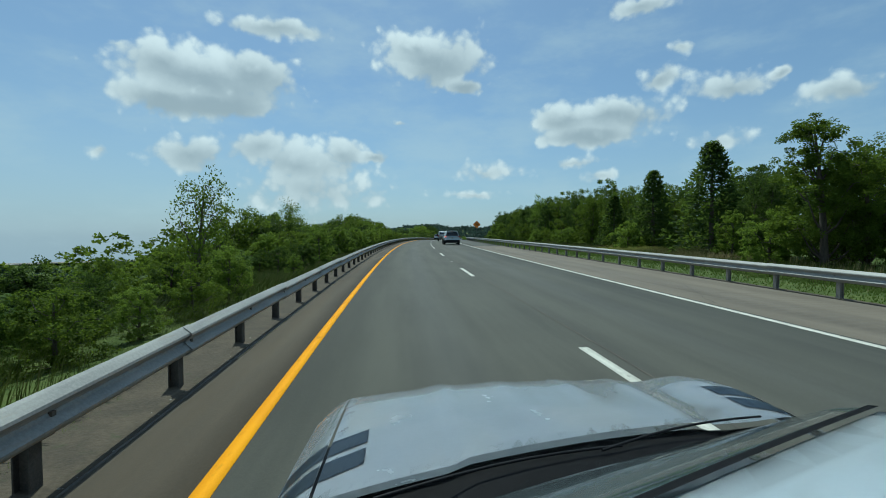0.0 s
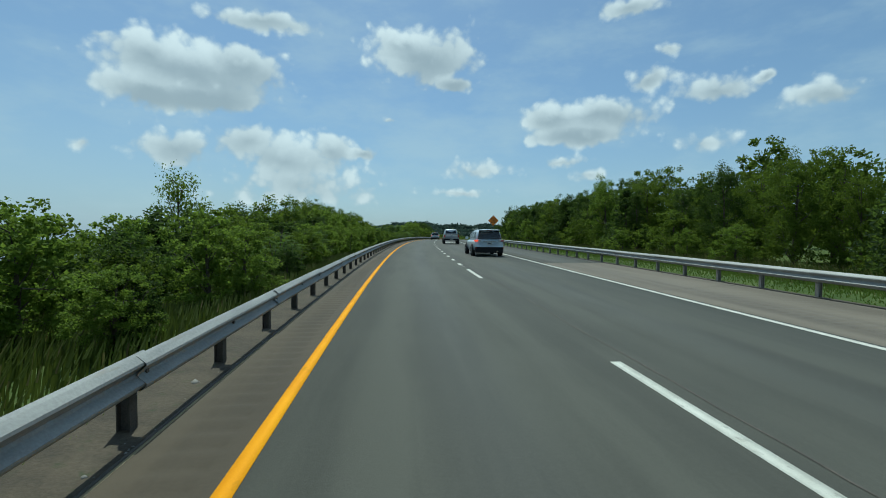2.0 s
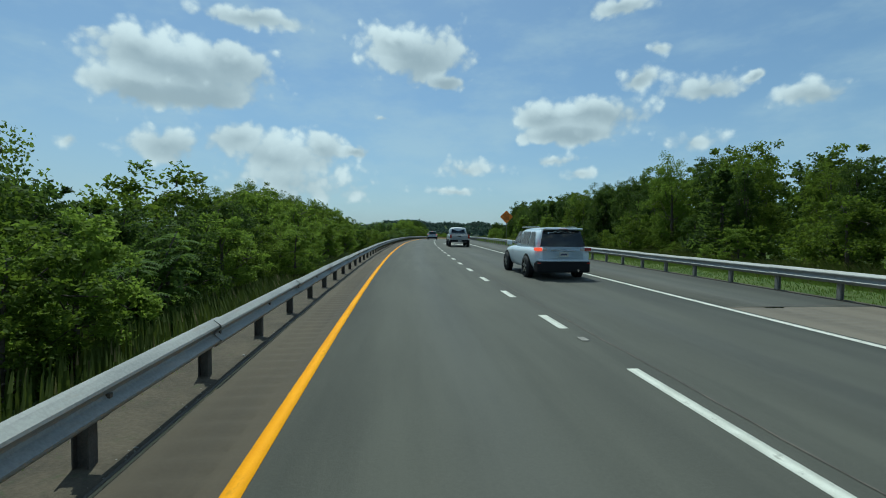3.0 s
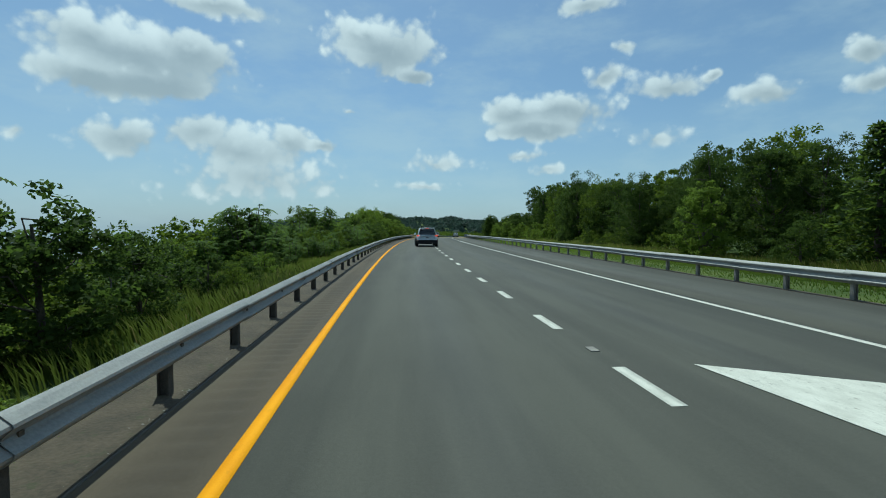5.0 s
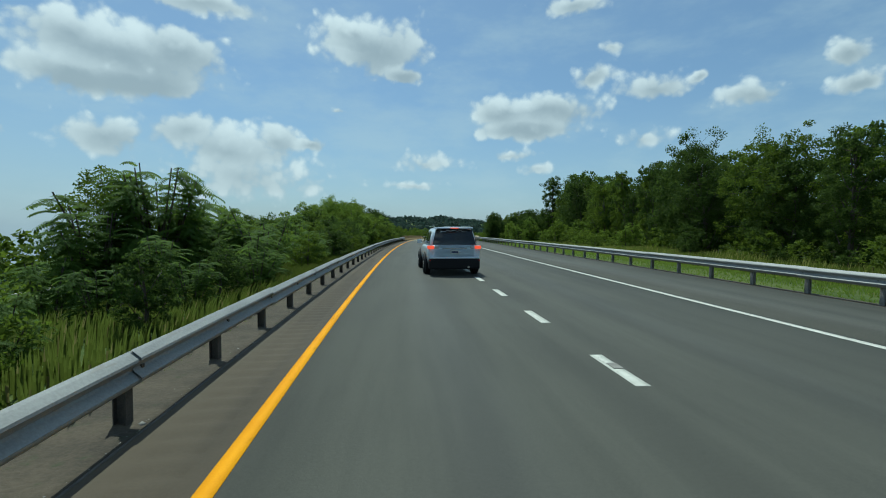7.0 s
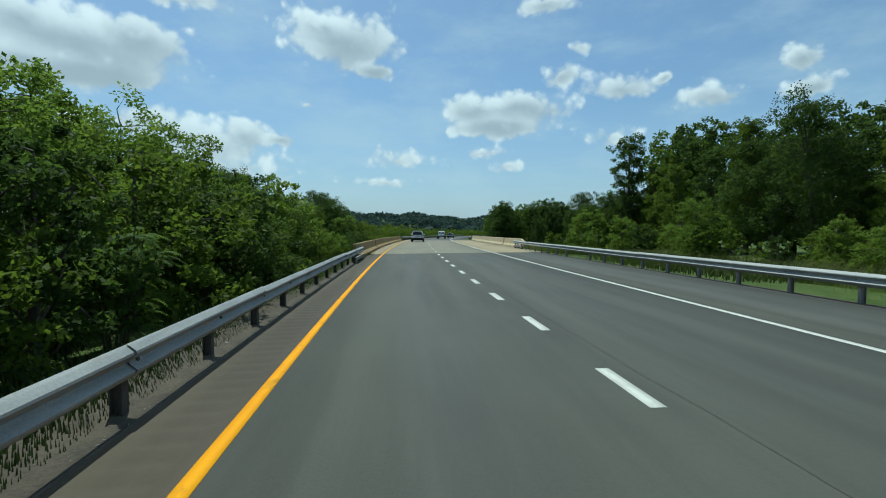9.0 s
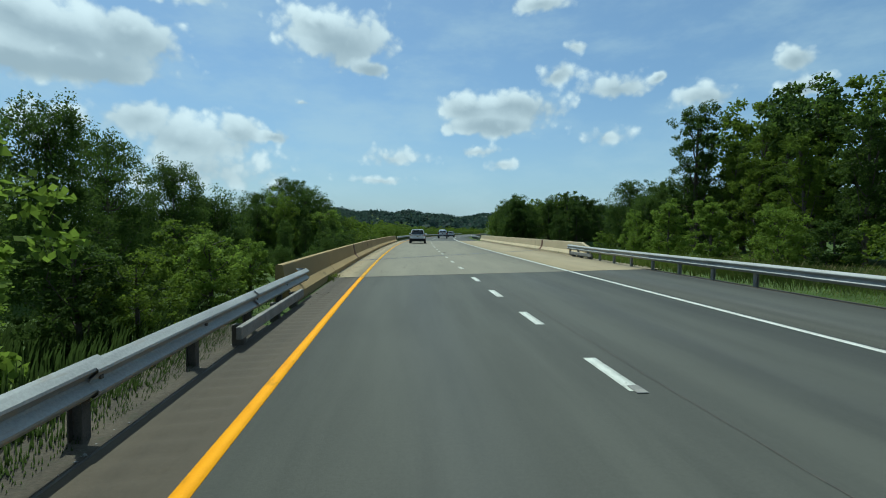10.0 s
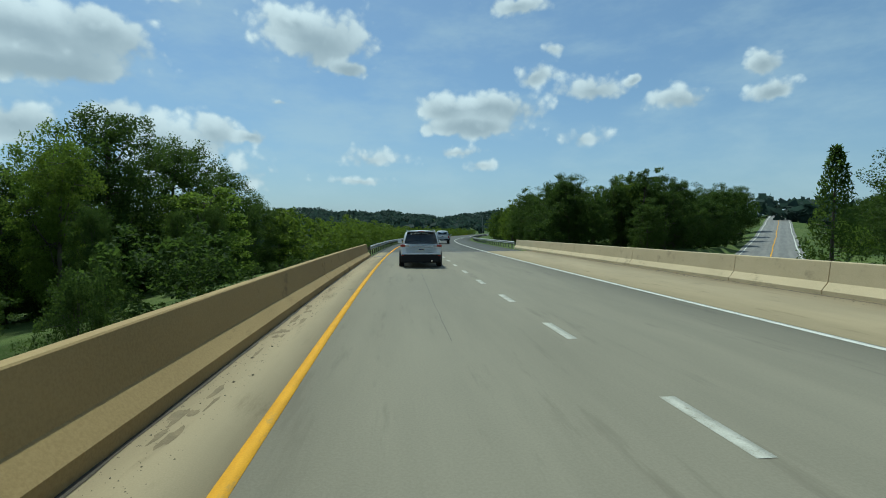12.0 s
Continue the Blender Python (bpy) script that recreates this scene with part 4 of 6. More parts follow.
plant_top("bright", 239.0, -11.0, 4.2, 1.5)
plant_top("oak", 231.0, -13.5, 5.2, 0.8)
plant_top("near", 233.0, -15.2, 6.2, 0.75)
for s, o, top in ((214, -6.5, 0.5), (217, -8.5, 1.0), (219, -6.5, 0.4), (221, -10.5, 1.8), (222.5, -7.0, 0.6), (224.5, -11.5, 2.6), (226, -8.5, 1.2), (228.5, -10.5, 2.6), (230.5, -8.0, 1.4), (233, -9.5, 2.6), (236, -9.0, 3.0)):
    if abs(float(lower_road(chain(s), o)[1])) > 5.6:
        plant_top("dense", s, o, top, 0.62)
for s, o, top in ((206.5, -6.2, 0.5), (209.5, -4.6, 0.3), (204, -7.5, 1.2), (208, -8.0, 0.4)):
    plant_top("dense", s, o, top, 0.7)
for i in range(70):
    s, o = plants.uniform(178, 262), plants.uniform(-42, -17)
    if clear(chain(s), o) and abs(float(lower_road(chain(s), o)[1])) > 8.5:
        plant_top("back", s, o, plants.uniform(0.5, 3.4), 1.1)


def thicket(name, kind, spots, label, mat=None):
    """Bushes too closely grown to count, as one mass. spots: s, o, height."""
    vs, fs, k = [], [], 0
    data = []
    for trunk, crown in KINDS[kind]:
        co = np.empty(len(crown.vertices) * 3, dtype=np.float32)
        crown.vertices.foreach_get("co", co)
        data.append(co.reshape(-1, 3))
    for s, o, h in spots:
        s = chain(s)
        co = plants.choice(data)
        a = plants.uniform(0, 6.28)
        c, d, z = math.cos(a) * h / HEIGHTS[kind], math.sin(a) * h / HEIGHTS[kind], h / HEIGHTS[kind]
        p = on_road(s, o, ground_at(s, o))
        vs.append(np.stack([p.x + 1.25 * (co[:, 0] * c - co[:, 1] * d), p.y + 1.25 * (co[:, 0] * d + co[:, 1] * c), p.z + co[:, 2] * z], 1))
    v = np.concatenate(vs)
    return tagged(new(name, mesh_from(name, v, np.arange(len(v)).reshape(-1, 4), mat or KINDS[kind][0][1].materials[0])), label, "thicket", "", "stuff")


spots = []
s = 255.0
while s < 520:
    for o in (-6, -10):
        spots.append((s + jit(1.2), o + jit(1.2), 2.6 + plants.uniform(0, 1.4) + (1.5 if o < -8 else 0)))
    s += 4.2
thicket("thicket", "back_shrub", spots, "green bushes grown together beyond the bridge")
s, spots = -6.0, []
while s < 188:
    for o in (-9.0, -12.5):
        ss, oo = s + jit(0.8), o + jit(0.9)
        h = left_top(ss, oo) * plants.uniform(0.85, 1.0) - ground_at(ss, oo)
        spots.append((ss, oo, min(max(0.9, h), 3.4)))
    s += 3.4
thicket("thicket", "back_shrub", spots, "green bushes grown together down the bank")
spots = []
for i in range(200):
    s, o = plants.uniform(196, 268), plants.uniform(-34, -2.6)
    if clear(chain(s), o) and not (203 < s < 246 and o > -4.5):
        spots.append((s, o, min(plants.uniform(1.6, 3.0), max(0.8, -0.7 - ground_at(s, o)))))
# dark leaf colour stands in for the shade that lies down here
thicket("thicket", "back_shrub", spots, "green undergrowth below the bridge, darkened for shade", LEAF_C)

# right side: the edge of the wood
RIGHT_H = ([-20, 18, 22, 30, 38, 45, 49, 55, 60, 66, 76, 90, 108, 116, 134, 140, 153, 167, 180, 190, 198, 207, 214, 222],
           [6.0, 6.4, 5.2, 6.0, 5.6, 5.6, 6.3, 7.2, 5.8, 7.2, 7.2, 7.2, 6.8, 7.2, 7.2, 7.6, 8.2, 8.6, 9.2, 9.8, 10.6, 12.2, 14.2, 14.6])
s = 6.0
while s < 225.5:
    h = float(np.interp(s, *RIGHT_H))
    back = float(np.interp(s, [145, 175, 222], [22.5, 28.0, 32.5]))   # the tall wood stands back from the road near the bridge
    kind = "tall" if plants.random() < (0.2 if s < 75 else 0.55 if s < 150 else 0.7) else "oak"
    if 78 < s < 150 and plants.random() < 0.6:
        kind = "dark"
    elif plants.random() < 0.14 and h < 7.3:
        kind = "near"
    plant(kind, s + jit(1.2), back + jit(1.4), h * plants.uniform(0.66, 1.08) + 0.6, wide=plants.uniform(0.8, 1.1))
    plant("back", s + 1.6 + jit(1.2), back + 5.5 + jit(2.0), h * plants.uniform(0.92, 1.12) + 0.9)
    if plants.random() < 0.8:
        plant(("dark_shrub" if 78 < s < 150 else "shrub") if plants.random() < 0.65 else "bright", s + jit(1.5), 19.6 + jit(1.3), plants.uniform(1.2, 3.8), wide=plants.uniform(0.9, 1.3))
    if s > 160 and plants.random() < 0.65:
        plant("bright" if plants.random() < 0.5 else "near", s + jit(1.8), 22.0 + jit(2.2), plants.uniform(1.8, 4.8), wide=plants.uniform(0.8, 1.1))
    s += 3.4
s, spots = 4.0, []
while s < 216:
    spots.append((s + jit(0.8), 21.4 + jit(1.2), plants.uniform(1.3, 3.0)))
    s += 2.4
thicket("thicket", "back_shrub", spots, "green undergrowth along the edge of the wood")
for s, o, h in ((25.5, 20.5, 7.6), (33, 21.0, 7.0), (41, 21.5, 6.0), (66, 21, 6.2), (108, 21.5, 6.8)):
    plant("cedar", s, o, h, wide=1.6)
plant("tall", 17.0, 19.4, 7.6, wide=1.25)
plant("bright", 115.5, 18.6, 5.0)
plant("bright", 98.0, 18.4, 4.2)
plant("bright", 199.0, 18.6, 3.4)
plant("bright", 203.5, 18.8, 4.2)
plant("bright", 208.0, 19.2, 4.4)
for s, o, top in ((219, 24, 5.0), (224, 25.5, 5.6), (230.2, 27.2, 7.6), (231, 31.5, 7.4), (227, 33, 7.6), (234.5, 34.5, 7.4), (238, 40, 7.0)):
    plant_top("dense", s, o, top)
plant_top("cedar", 251.5, 41.5, 9.8, 0.9)
for q, top in ((36, 5.0), (42, 7.2), (47, 8.2), (53, 7.6), (60, 7.4), (68, 6.6), (77, 7.0), (88, 7.4), (100, 8.0)):
    for side in (9.5, 15.5):
        plant_top("dark", *lower_plan(q, side), (top + (1.0 if side > 10 else 0)) * plants.uniform(0.9, 1.08))
for q, top in ((66, 8.0), (78, 9.5), (92, 11.0), (108, 12.0), (126, 13.0), (150, 15.0)):
    plant_top("dark", *lower_plan(q, 9.0), top)
for q, top in ((47, 1.6), (54, 2.2), (62, 2.8), (70, 3.4)):
    plant_top("bright", *lower_plan(q, -8.5), top, 1.4)
for q in (64, 75, 88, 104):
    plant_top("dark", *lower_plan(q, -12), 7.0)
s = 262.0
while s < 560:
    h = float(np.interp(s, [250, 262, 290, 350, 560], [6.2, 8.4, 8.0, 7.0, 7.0]))
    plant("dark" if s < 300 else "back", s + jit(2), 20 + jit(1.6), h * plants.uniform(0.85, 1.1) + 0.6)
    plant("back", s + 2 + jit(2), 27 + jit(2), h * plants.uniform(0.95, 1.15) + 0.8)
    s += 5.0


def woods(name, seed, n, s0, s1, o0, o1, top, leaf, mat, label, count=34, cap=None):
    """A wood too far off to tell its trees apart: clumps of leaves at crown height."""
    rng = np.random.default_rng(seed)
    centres, spreads = [], []
    for s, o in zip(rng.uniform(s0, s1, n), rng.uniform(o0, o1, n)):
        if s > 90 and abs(float(lower_road(s, o)[1])) < 13:
            continue
        g, h = ground_at(s, o), top * rng.uniform(0.7, 1.15)
        if cap:
            h = max(1.5, min(h, cap(o) - g))
        for u in (0.35, 0.65, 0.92):
            q = on_road(s, o, g + h * u)
            centres.append((q.x + rng.normal() * 0.8, q.y + rng.normal() * 0.8, q.z))
            spreads.append(h * 0.26 * (1.25 - 0.5 * u))
    v, f = leaves(rng, centres, spreads, count, leaf, leaf * 0.65)
    return tagged(new(name, mesh_from(name, v, f, mat)), label, "wood", "", "stuff")


woods("wood_right", 61, 520, -20, 215, 31, 62, 7.4, 0.40, LEAF_C, "deep green wood behind the roadside trees", 80)
woods("wood_right", 62, 520, 215, 620, 30, 120, 8.0, 0.9, LEAF_HAZED, "deep green wood beyond the side road")
woods("wood_left", 63, 700, -20, 620, -170, -45, 7.0, 0.7, LEAF_HAZED, "green wood low in the valley", 50, lambda o: 1.2 + 0.085 * o)
rng = np.random.default_rng(64)
a, r = np.radians(rng.uniform(-16, 95, 5600)), 380 + 1400 * rng.random(5600) ** 0.8
hx, hy = r * np.sin(a), r * np.cos(a)
hs, ho = along(hx, hy)
keep = (np.abs(ho - 5) > 22) | (hs > 1000)
hx, hy, hs, ho, r = hx[keep], hy[keep], hs[keep], ho[keep], r[keep]
hz = ground_rel(hs, ho) + np.interp(hs, S_TAB, Z_TAB)
calm = np.clip((r - 500) / 400, 0, 1)
hz = hz * (1 - calm) + plain_level(hx, hy, ho) * calm + hills(hx, hy)
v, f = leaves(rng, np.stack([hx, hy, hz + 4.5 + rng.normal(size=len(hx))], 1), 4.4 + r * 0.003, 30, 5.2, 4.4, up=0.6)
tagged(new("wooded_hills", mesh_from("wooded_hills", v, f, LEAF_HAZED)), "distant wooded hills along the horizon", "wood", "", "stuff")


def tufts(name, seed, spots, blade, width, mat, label):
    """Grass: many bent blades."""
    rng = np.random.default_rng(seed)
    n = len(spots)
    a = rng.uniform(0, 6.28, n)
    h = blade * rng.uniform(0.45, 1.25, n)
    bend = h * rng.uniform(0.1, 0.6, n)
    dx, dy = np.cos(a), np.sin(a)
    p = np.asarray(spots)
    wx, wy = -dy * width * 0.5, dx * width * 0.5
    b0 = p + np.stack([wx, wy, np.zeros(n)], 1)
    b1 = p - np.stack([wx, wy, np.zeros(n)], 1)
    mid = p + np.stack([dx * bend * 0.35, dy * bend * 0.35, h * 0.62], 1)
    tip = p + np.stack([dx * bend, dy * bend, h], 1)
    m0, m1 = mid + np.stack([wx, wy, 0 * h], 1) * 0.8, mid - np.stack([wx, wy, 0 * h], 1) * 0.8
    v = np.stack([b0, b1, m1, m0, m0, m1, tip + np.stack([wx, wy, 0 * h], 1) * 0.1, tip - np.stack([wx, wy, 0 * h], 1) * 0.1], 1).reshape(-1, 3)
    k = np.arange(n)[:, None] * 8
    f = np.concatenate([k + np.array([0, 1, 2, 3]), k + np.array([4, 5, 7, 6])])
    return tagged(new(name, mesh_from(name, v, f, mat)), label, "grass", "", "stuff")


def sow(seed, n, s0, s1, o0, o1, bias=1.0):
    rng = np.random.default_rng(seed)
    out = []
    for s, u in zip(rng.uniform(s0, s1, n), rng.random(n) ** bias):
        o = o0 + (o1 - o0) * u
        q = on_road(s, o, 0)
        out.append((q.x, q.y, q.z + ground_at(s, o) - 0.03))
    return out


tufts("grass", 1, sow(1, 46000, -4, 205, 11.75, 16.5, 0.85), 0.17, 0.030, GRASS, "short mown grass behind the guardrail")
tufts("tall_grass", 2, sow(2, 42000, -4, 208, 14.8, 20.5), 0.85, 0.045, WEED, "tall weeds at the edge of the wood")
tufts("tall_grass", 3, sow(3, 44000, -8, 146, -1.55, -7.0, 1.2), 0.66, 0.030, WEED, "tall weeds on the bank below the guardrail")
tufts("tall_grass", 13, sow(13, 14000, 146, 192, -1.55, -7.0, 1.2), 0.6, 0.030, SHADED_WEED, "weeds beside the guardrail, darkened for the shade of the trees")
tufts("weeds", 14, sow(14, 14000, 158, 189, -1.06, -1.9, 0.9), 0.26, 0.014, SHADED_WEED, "weeds growing up to the guardrail posts, darkened for shade")
tufts("tall_grass", 9, sow(9, 7000, 178, 214, 11.9, 16.0, 0.8), 0.6, 0.035, WEED, "weeds growing up to the guardrail by the bridge")
tufts("dry_grass", 8, sow(8, 5000, 19, 36, 15.5, 19.5), 0.9, 0.03, SEED, "patch of dry tan grass before the cedars")
tufts("dry_grass", 4, sow(4, 6000, -4, 206, 15.5, 20.0), 0.95, 0.03, SEED, "dry tan grass stalks among the weeds")
tufts("grass", 5, sow(5, 9000, -4, 192, -1.35, -1.95), 0.20, 0.022, GRASS, "sparse grass at the guardrail posts")
tufts("tall_grass", 6, sow(6, 16000, 99, 114, -1.9, -18.0), 0.8, 0.035, WEED, "tall bright grass on the open bank")

# ================= things beside and on the road =================
def plain(name, col, rough=0.5, metal=0.0, coat=0.0, emit=None):
    m, n, b = material(name)
    p = n.add("ShaderNodeTexCoord").outputs["Object"]
    k = n.noise(p, 6.0, 4.0, 0.6)
    dirt = n.noise(p, 60.0, 3.0, 0.6)
    lo = tuple(c * 0.86 for c in col)
    n.put(b.inputs["Base Color"], n.mix(n.math("ADD", n.math("MULTIPLY", k.outputs[0], 0.6), n.math("MULTIPLY", dirt.outputs[0], 0.4)), lo, tuple(col)))
    n.put(b.inputs["Roughness"], n.math("ADD", rough * 0.85, n.math("MULTIPLY", k.outputs[0], rough * 0.3)))
    b.inputs["Metallic"].default_value = metal
    b.inputs["Coat Weight"].default_value = coat
    b.inputs["Coat Roughness"].default_value = 0.04
    if emit:
        b.inputs["Emission Color"].default_value = (*emit[0], 1)
        b.inputs["Emission Strength"].default_value = emit[1]
    return m


SILVER = plain("silver_paint", (0.60, 0.63, 0.65), 0.26, 0.30, 1.0)
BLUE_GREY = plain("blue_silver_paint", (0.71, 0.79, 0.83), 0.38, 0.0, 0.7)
WHITE_CAR = plain("white_paint_car", (0.66, 0.67, 0.67), 0.4, 0.1, 0.8)
PALE_CAR = plain("pale_silver_paint", (0.79, 0.81, 0.82), 0.40, 0.0, 0.6)
DARK_CAR = plain("dark_blue_paint", (0.06, 0.07, 0.09), 0.3, 0.4, 1.0)
STRIPE = plain("dark_blue_decal", (0.030, 0.050, 0.075), 0.35, 0.0, 0.5)
TRIM = plain("black_plastic", (0.018, 0.018, 0.019), 0.55)
TRIM.node_tree.nodes.get("Principled BSDF").inputs["Specular IOR Level"].default_value = 0.12
RUBBER = plain("rubber", (0.020, 0.020, 0.020), 0.8)
RIM = plain("alloy", (0.45, 0.45, 0.46), 0.3, 0.9)
CHROME = plain("chrome", (0.6, 0.6, 0.6), 0.12, 1.0)
TAIL = plain("tail_lamp_red", (0.30, 0.014, 0.010), 0.15, 0.0, 1.0)
GLOW = plain("lit_tail_lamp", (0.55, 0.02, 0.012), 0.15, 0.0, 1.0, emit=((1.0, 0.10, 0.04), 0.9))
TAIL_PALE = plain("reverse_lamp", (0.55, 0.50, 0.46), 0.15, 0.0, 1.0)
PLATE = plain("number_plate", (0.62, 0.63, 0.57), 0.4)
PLATE_INK = plain("plate_ink", (0.05, 0.06, 0.12), 0.5)
ORANGE = plain("orange_sheeting", (0.80, 0.22, 0.012), 0.45)
INK = plain("black_ink", (0.012, 0.012, 0.012), 0.6)
WOOD_POST = plain("sign_post_steel", (0.20, 0.20, 0.19), 0.6, 0.5)
m, n, b = material("car_glass")
b.inputs["Base Color"].default_value = (0.010, 0.013, 0.014, 1)
b.inputs["Roughness"].default_value = 0.03
b.inputs["IOR"].default_value = 1.8
b.inputs["Coat Weight"].default_value = 0.6
GLASS = m
# pale teal base and high IOR put the sky's reflection into the glass
m, n, b = material("sky_tinted_windscreen")
b.inputs["Base Color"].default_value = (0.12, 0.16, 0.165, 1)
b.inputs["Roughness"].default_value = 0.04
b.inputs["IOR"].default_value = 2.3
b.inputs["Coat Weight"].default_value = 1.0
SCREEN = m


def ring(w_low, w_mid, w_top, z0, z_mid, z1, y, top_drop=0.03):
    """One cross-section of a body, from the middle of its floor round to the middle again."""
    half = [(0.0, z0), (w_low * 0.85, z0), (w_low, z0 + 0.07), (w_mid, z_mid), ((w_mid + w_top) / 2 + 0.012, (z_mid + z1) / 2 + 0.05), (w_top, z1 - 0.06), (w_top * 0.88, z1 - 0.012), (w_top * 0.45, z1 + top_drop * 0.6), (0.0, z1 + top_drop)]
    return [(x, y, z) for x, z in half] + [(-x, y, z) for x, z in half[-2:0:-1]]


def lofted(name, rings, mat, parent, label="", soft=0.03, levels=1):
    bm = bmesh.new()
    loft(bm, rings)
    bmesh.ops.recalc_face_normals(bm, faces=bm.faces)
    ob = part(name, bm, mat, parent, label, smooth=True)
    if levels:
        sub = ob.modifiers.new("round", "SUBSURF")
        sub.levels = sub.render_levels = levels
    return ob


def panel(name, corners, mat, parent, thick=0.012, label="", bend=0.0, cuts=4):
    """A slightly bulging plate through four corners (anticlockwise from outside)."""
    a, b, c, d = (Vector(p) for p in corners)
    nrm = (b - a).cross(d - a).normalized()
    bm = bmesh.new()
    rows_v = []
    for i in range(cuts + 1):
        u = i / cuts
        rows_v.append([])
        for j in range(cuts + 1):
            v = j / cuts
            p = (a * (1 - v) + b * v) * (1 - u) + (d * (1 - v) + c * v) * u
            p = p + nrm * bend * (1 - (2 * u - 1) ** 2) * (1 - (2 * v - 1) ** 2) + nrm * bend * 0.6 * (1 - (2 * v - 1) ** 2)
            rows_v[-1].append(bm.verts.new(p))
    fs = [bm.faces.new((rows_v[i][j], rows_v[i][j + 1], rows_v[i + 1][j + 1], rows_v[i + 1][j])) for i in range(cuts) for j in range(cuts)]
    ext = bmesh.ops.solidify(bm, geom=fs, thickness=thick)
    bmesh.ops.recalc_face_normals(bm, faces=bm.faces)
    return part(name, bm, mat, parent, label, smooth=False)


def blob(name, x0, x1, y0, y1, z0, z1, mat, parent, r=0.02, label=""):
    """A block with rounded edges."""
    bm = bmesh.new()
    box(bm, x0, x1, y0, y1, z0, z1)
    bmesh.ops.recalc_face_normals(bm, faces=bm.faces)
    bmesh.ops.bevel(bm, geom=bm.edges[:], offset=r, segments=2, affect="EDGES", profile=0.6)
    return part(name, bm, mat, parent, label, smooth=False)


def wheel(x, y, r, width, parent):
    """A tyre with a spoked alloy rim under it."""
    bm = bmesh.new()
    prof = [(-0.5, 0.66), (-0.5, 0.93), (-0.36, 1.0), (0.36, 1.0), (0.5, 0.93), (0.5, 0.66)]
    rings = []
    for i in range(28):
        a = 2 * math.pi * i / 28
        rings.append([(px * width, math.cos(a) * pr * r, math.sin(a) * pr * r) for px, pr in prof])
    vr = [[bm.verts.new(p) for p in q] for q in rings]
    for i in range(28):
        p, q = vr[i], vr[(i + 1) % 28]
        for j in range(len(prof) - 1):
            bm.faces.new((p[j], p[j + 1], q[j + 1], q[j]))
    bmesh.ops.recalc_face_normals(bm, faces=bm.faces)
    tyre = part("wheel", bm, RUBBER, parent, "black tyre", smooth=True)
    tyre.location = (x, y, r)
    bm = bmesh.new()
    out = 0.40 * width * (1 if x > 0 else -1)
    bmesh.ops.create_cone(bm, cap_ends=True, segments=28, radius1=r * 0.67, radius2=r * 0.67, depth=width * 0.55, matrix=Matrix.Rotation(radians(90), 4, "Y"))
    for k in range(5):
        rot = Matrix.Translation((out, 0, 0)) @ Matrix.Rotation(2 * math.pi * k / 5, 4, "X")
        vs = box(bm, -0.012, 0.012, -0.035, 0.035, 0.03, r * 0.63)
        bmesh.ops.transform(bm, matrix=rot, verts=vs)
    part("rim", bm, RIM, tyre, "silver five-spoke alloy rim")
    return tyre


def plate(parent, y, z, facing=-1):
    p = blob("number_plate", -0.155, 0.155, y - 0.008, y + 0.008, z - 0.078, z + 0.078, PLATE, parent, 0.004)
    blob("plate_text", -0.11, 0.11, y + facing * 0.012 - 0.003, y + facing * 0.012 + 0.003, z - 0.03, z + 0.03, PLATE_INK, p, 0.002)


def mirrors(parent, y, x, z, mat):
    for sd in (-1, 1):
        a, b = sorted((x * sd, (x + 0.2) * sd))
        blob("wing_mirror", a, b, y - 0.06, y + 0.07, z, z + 0.16, mat, parent, 0.03)


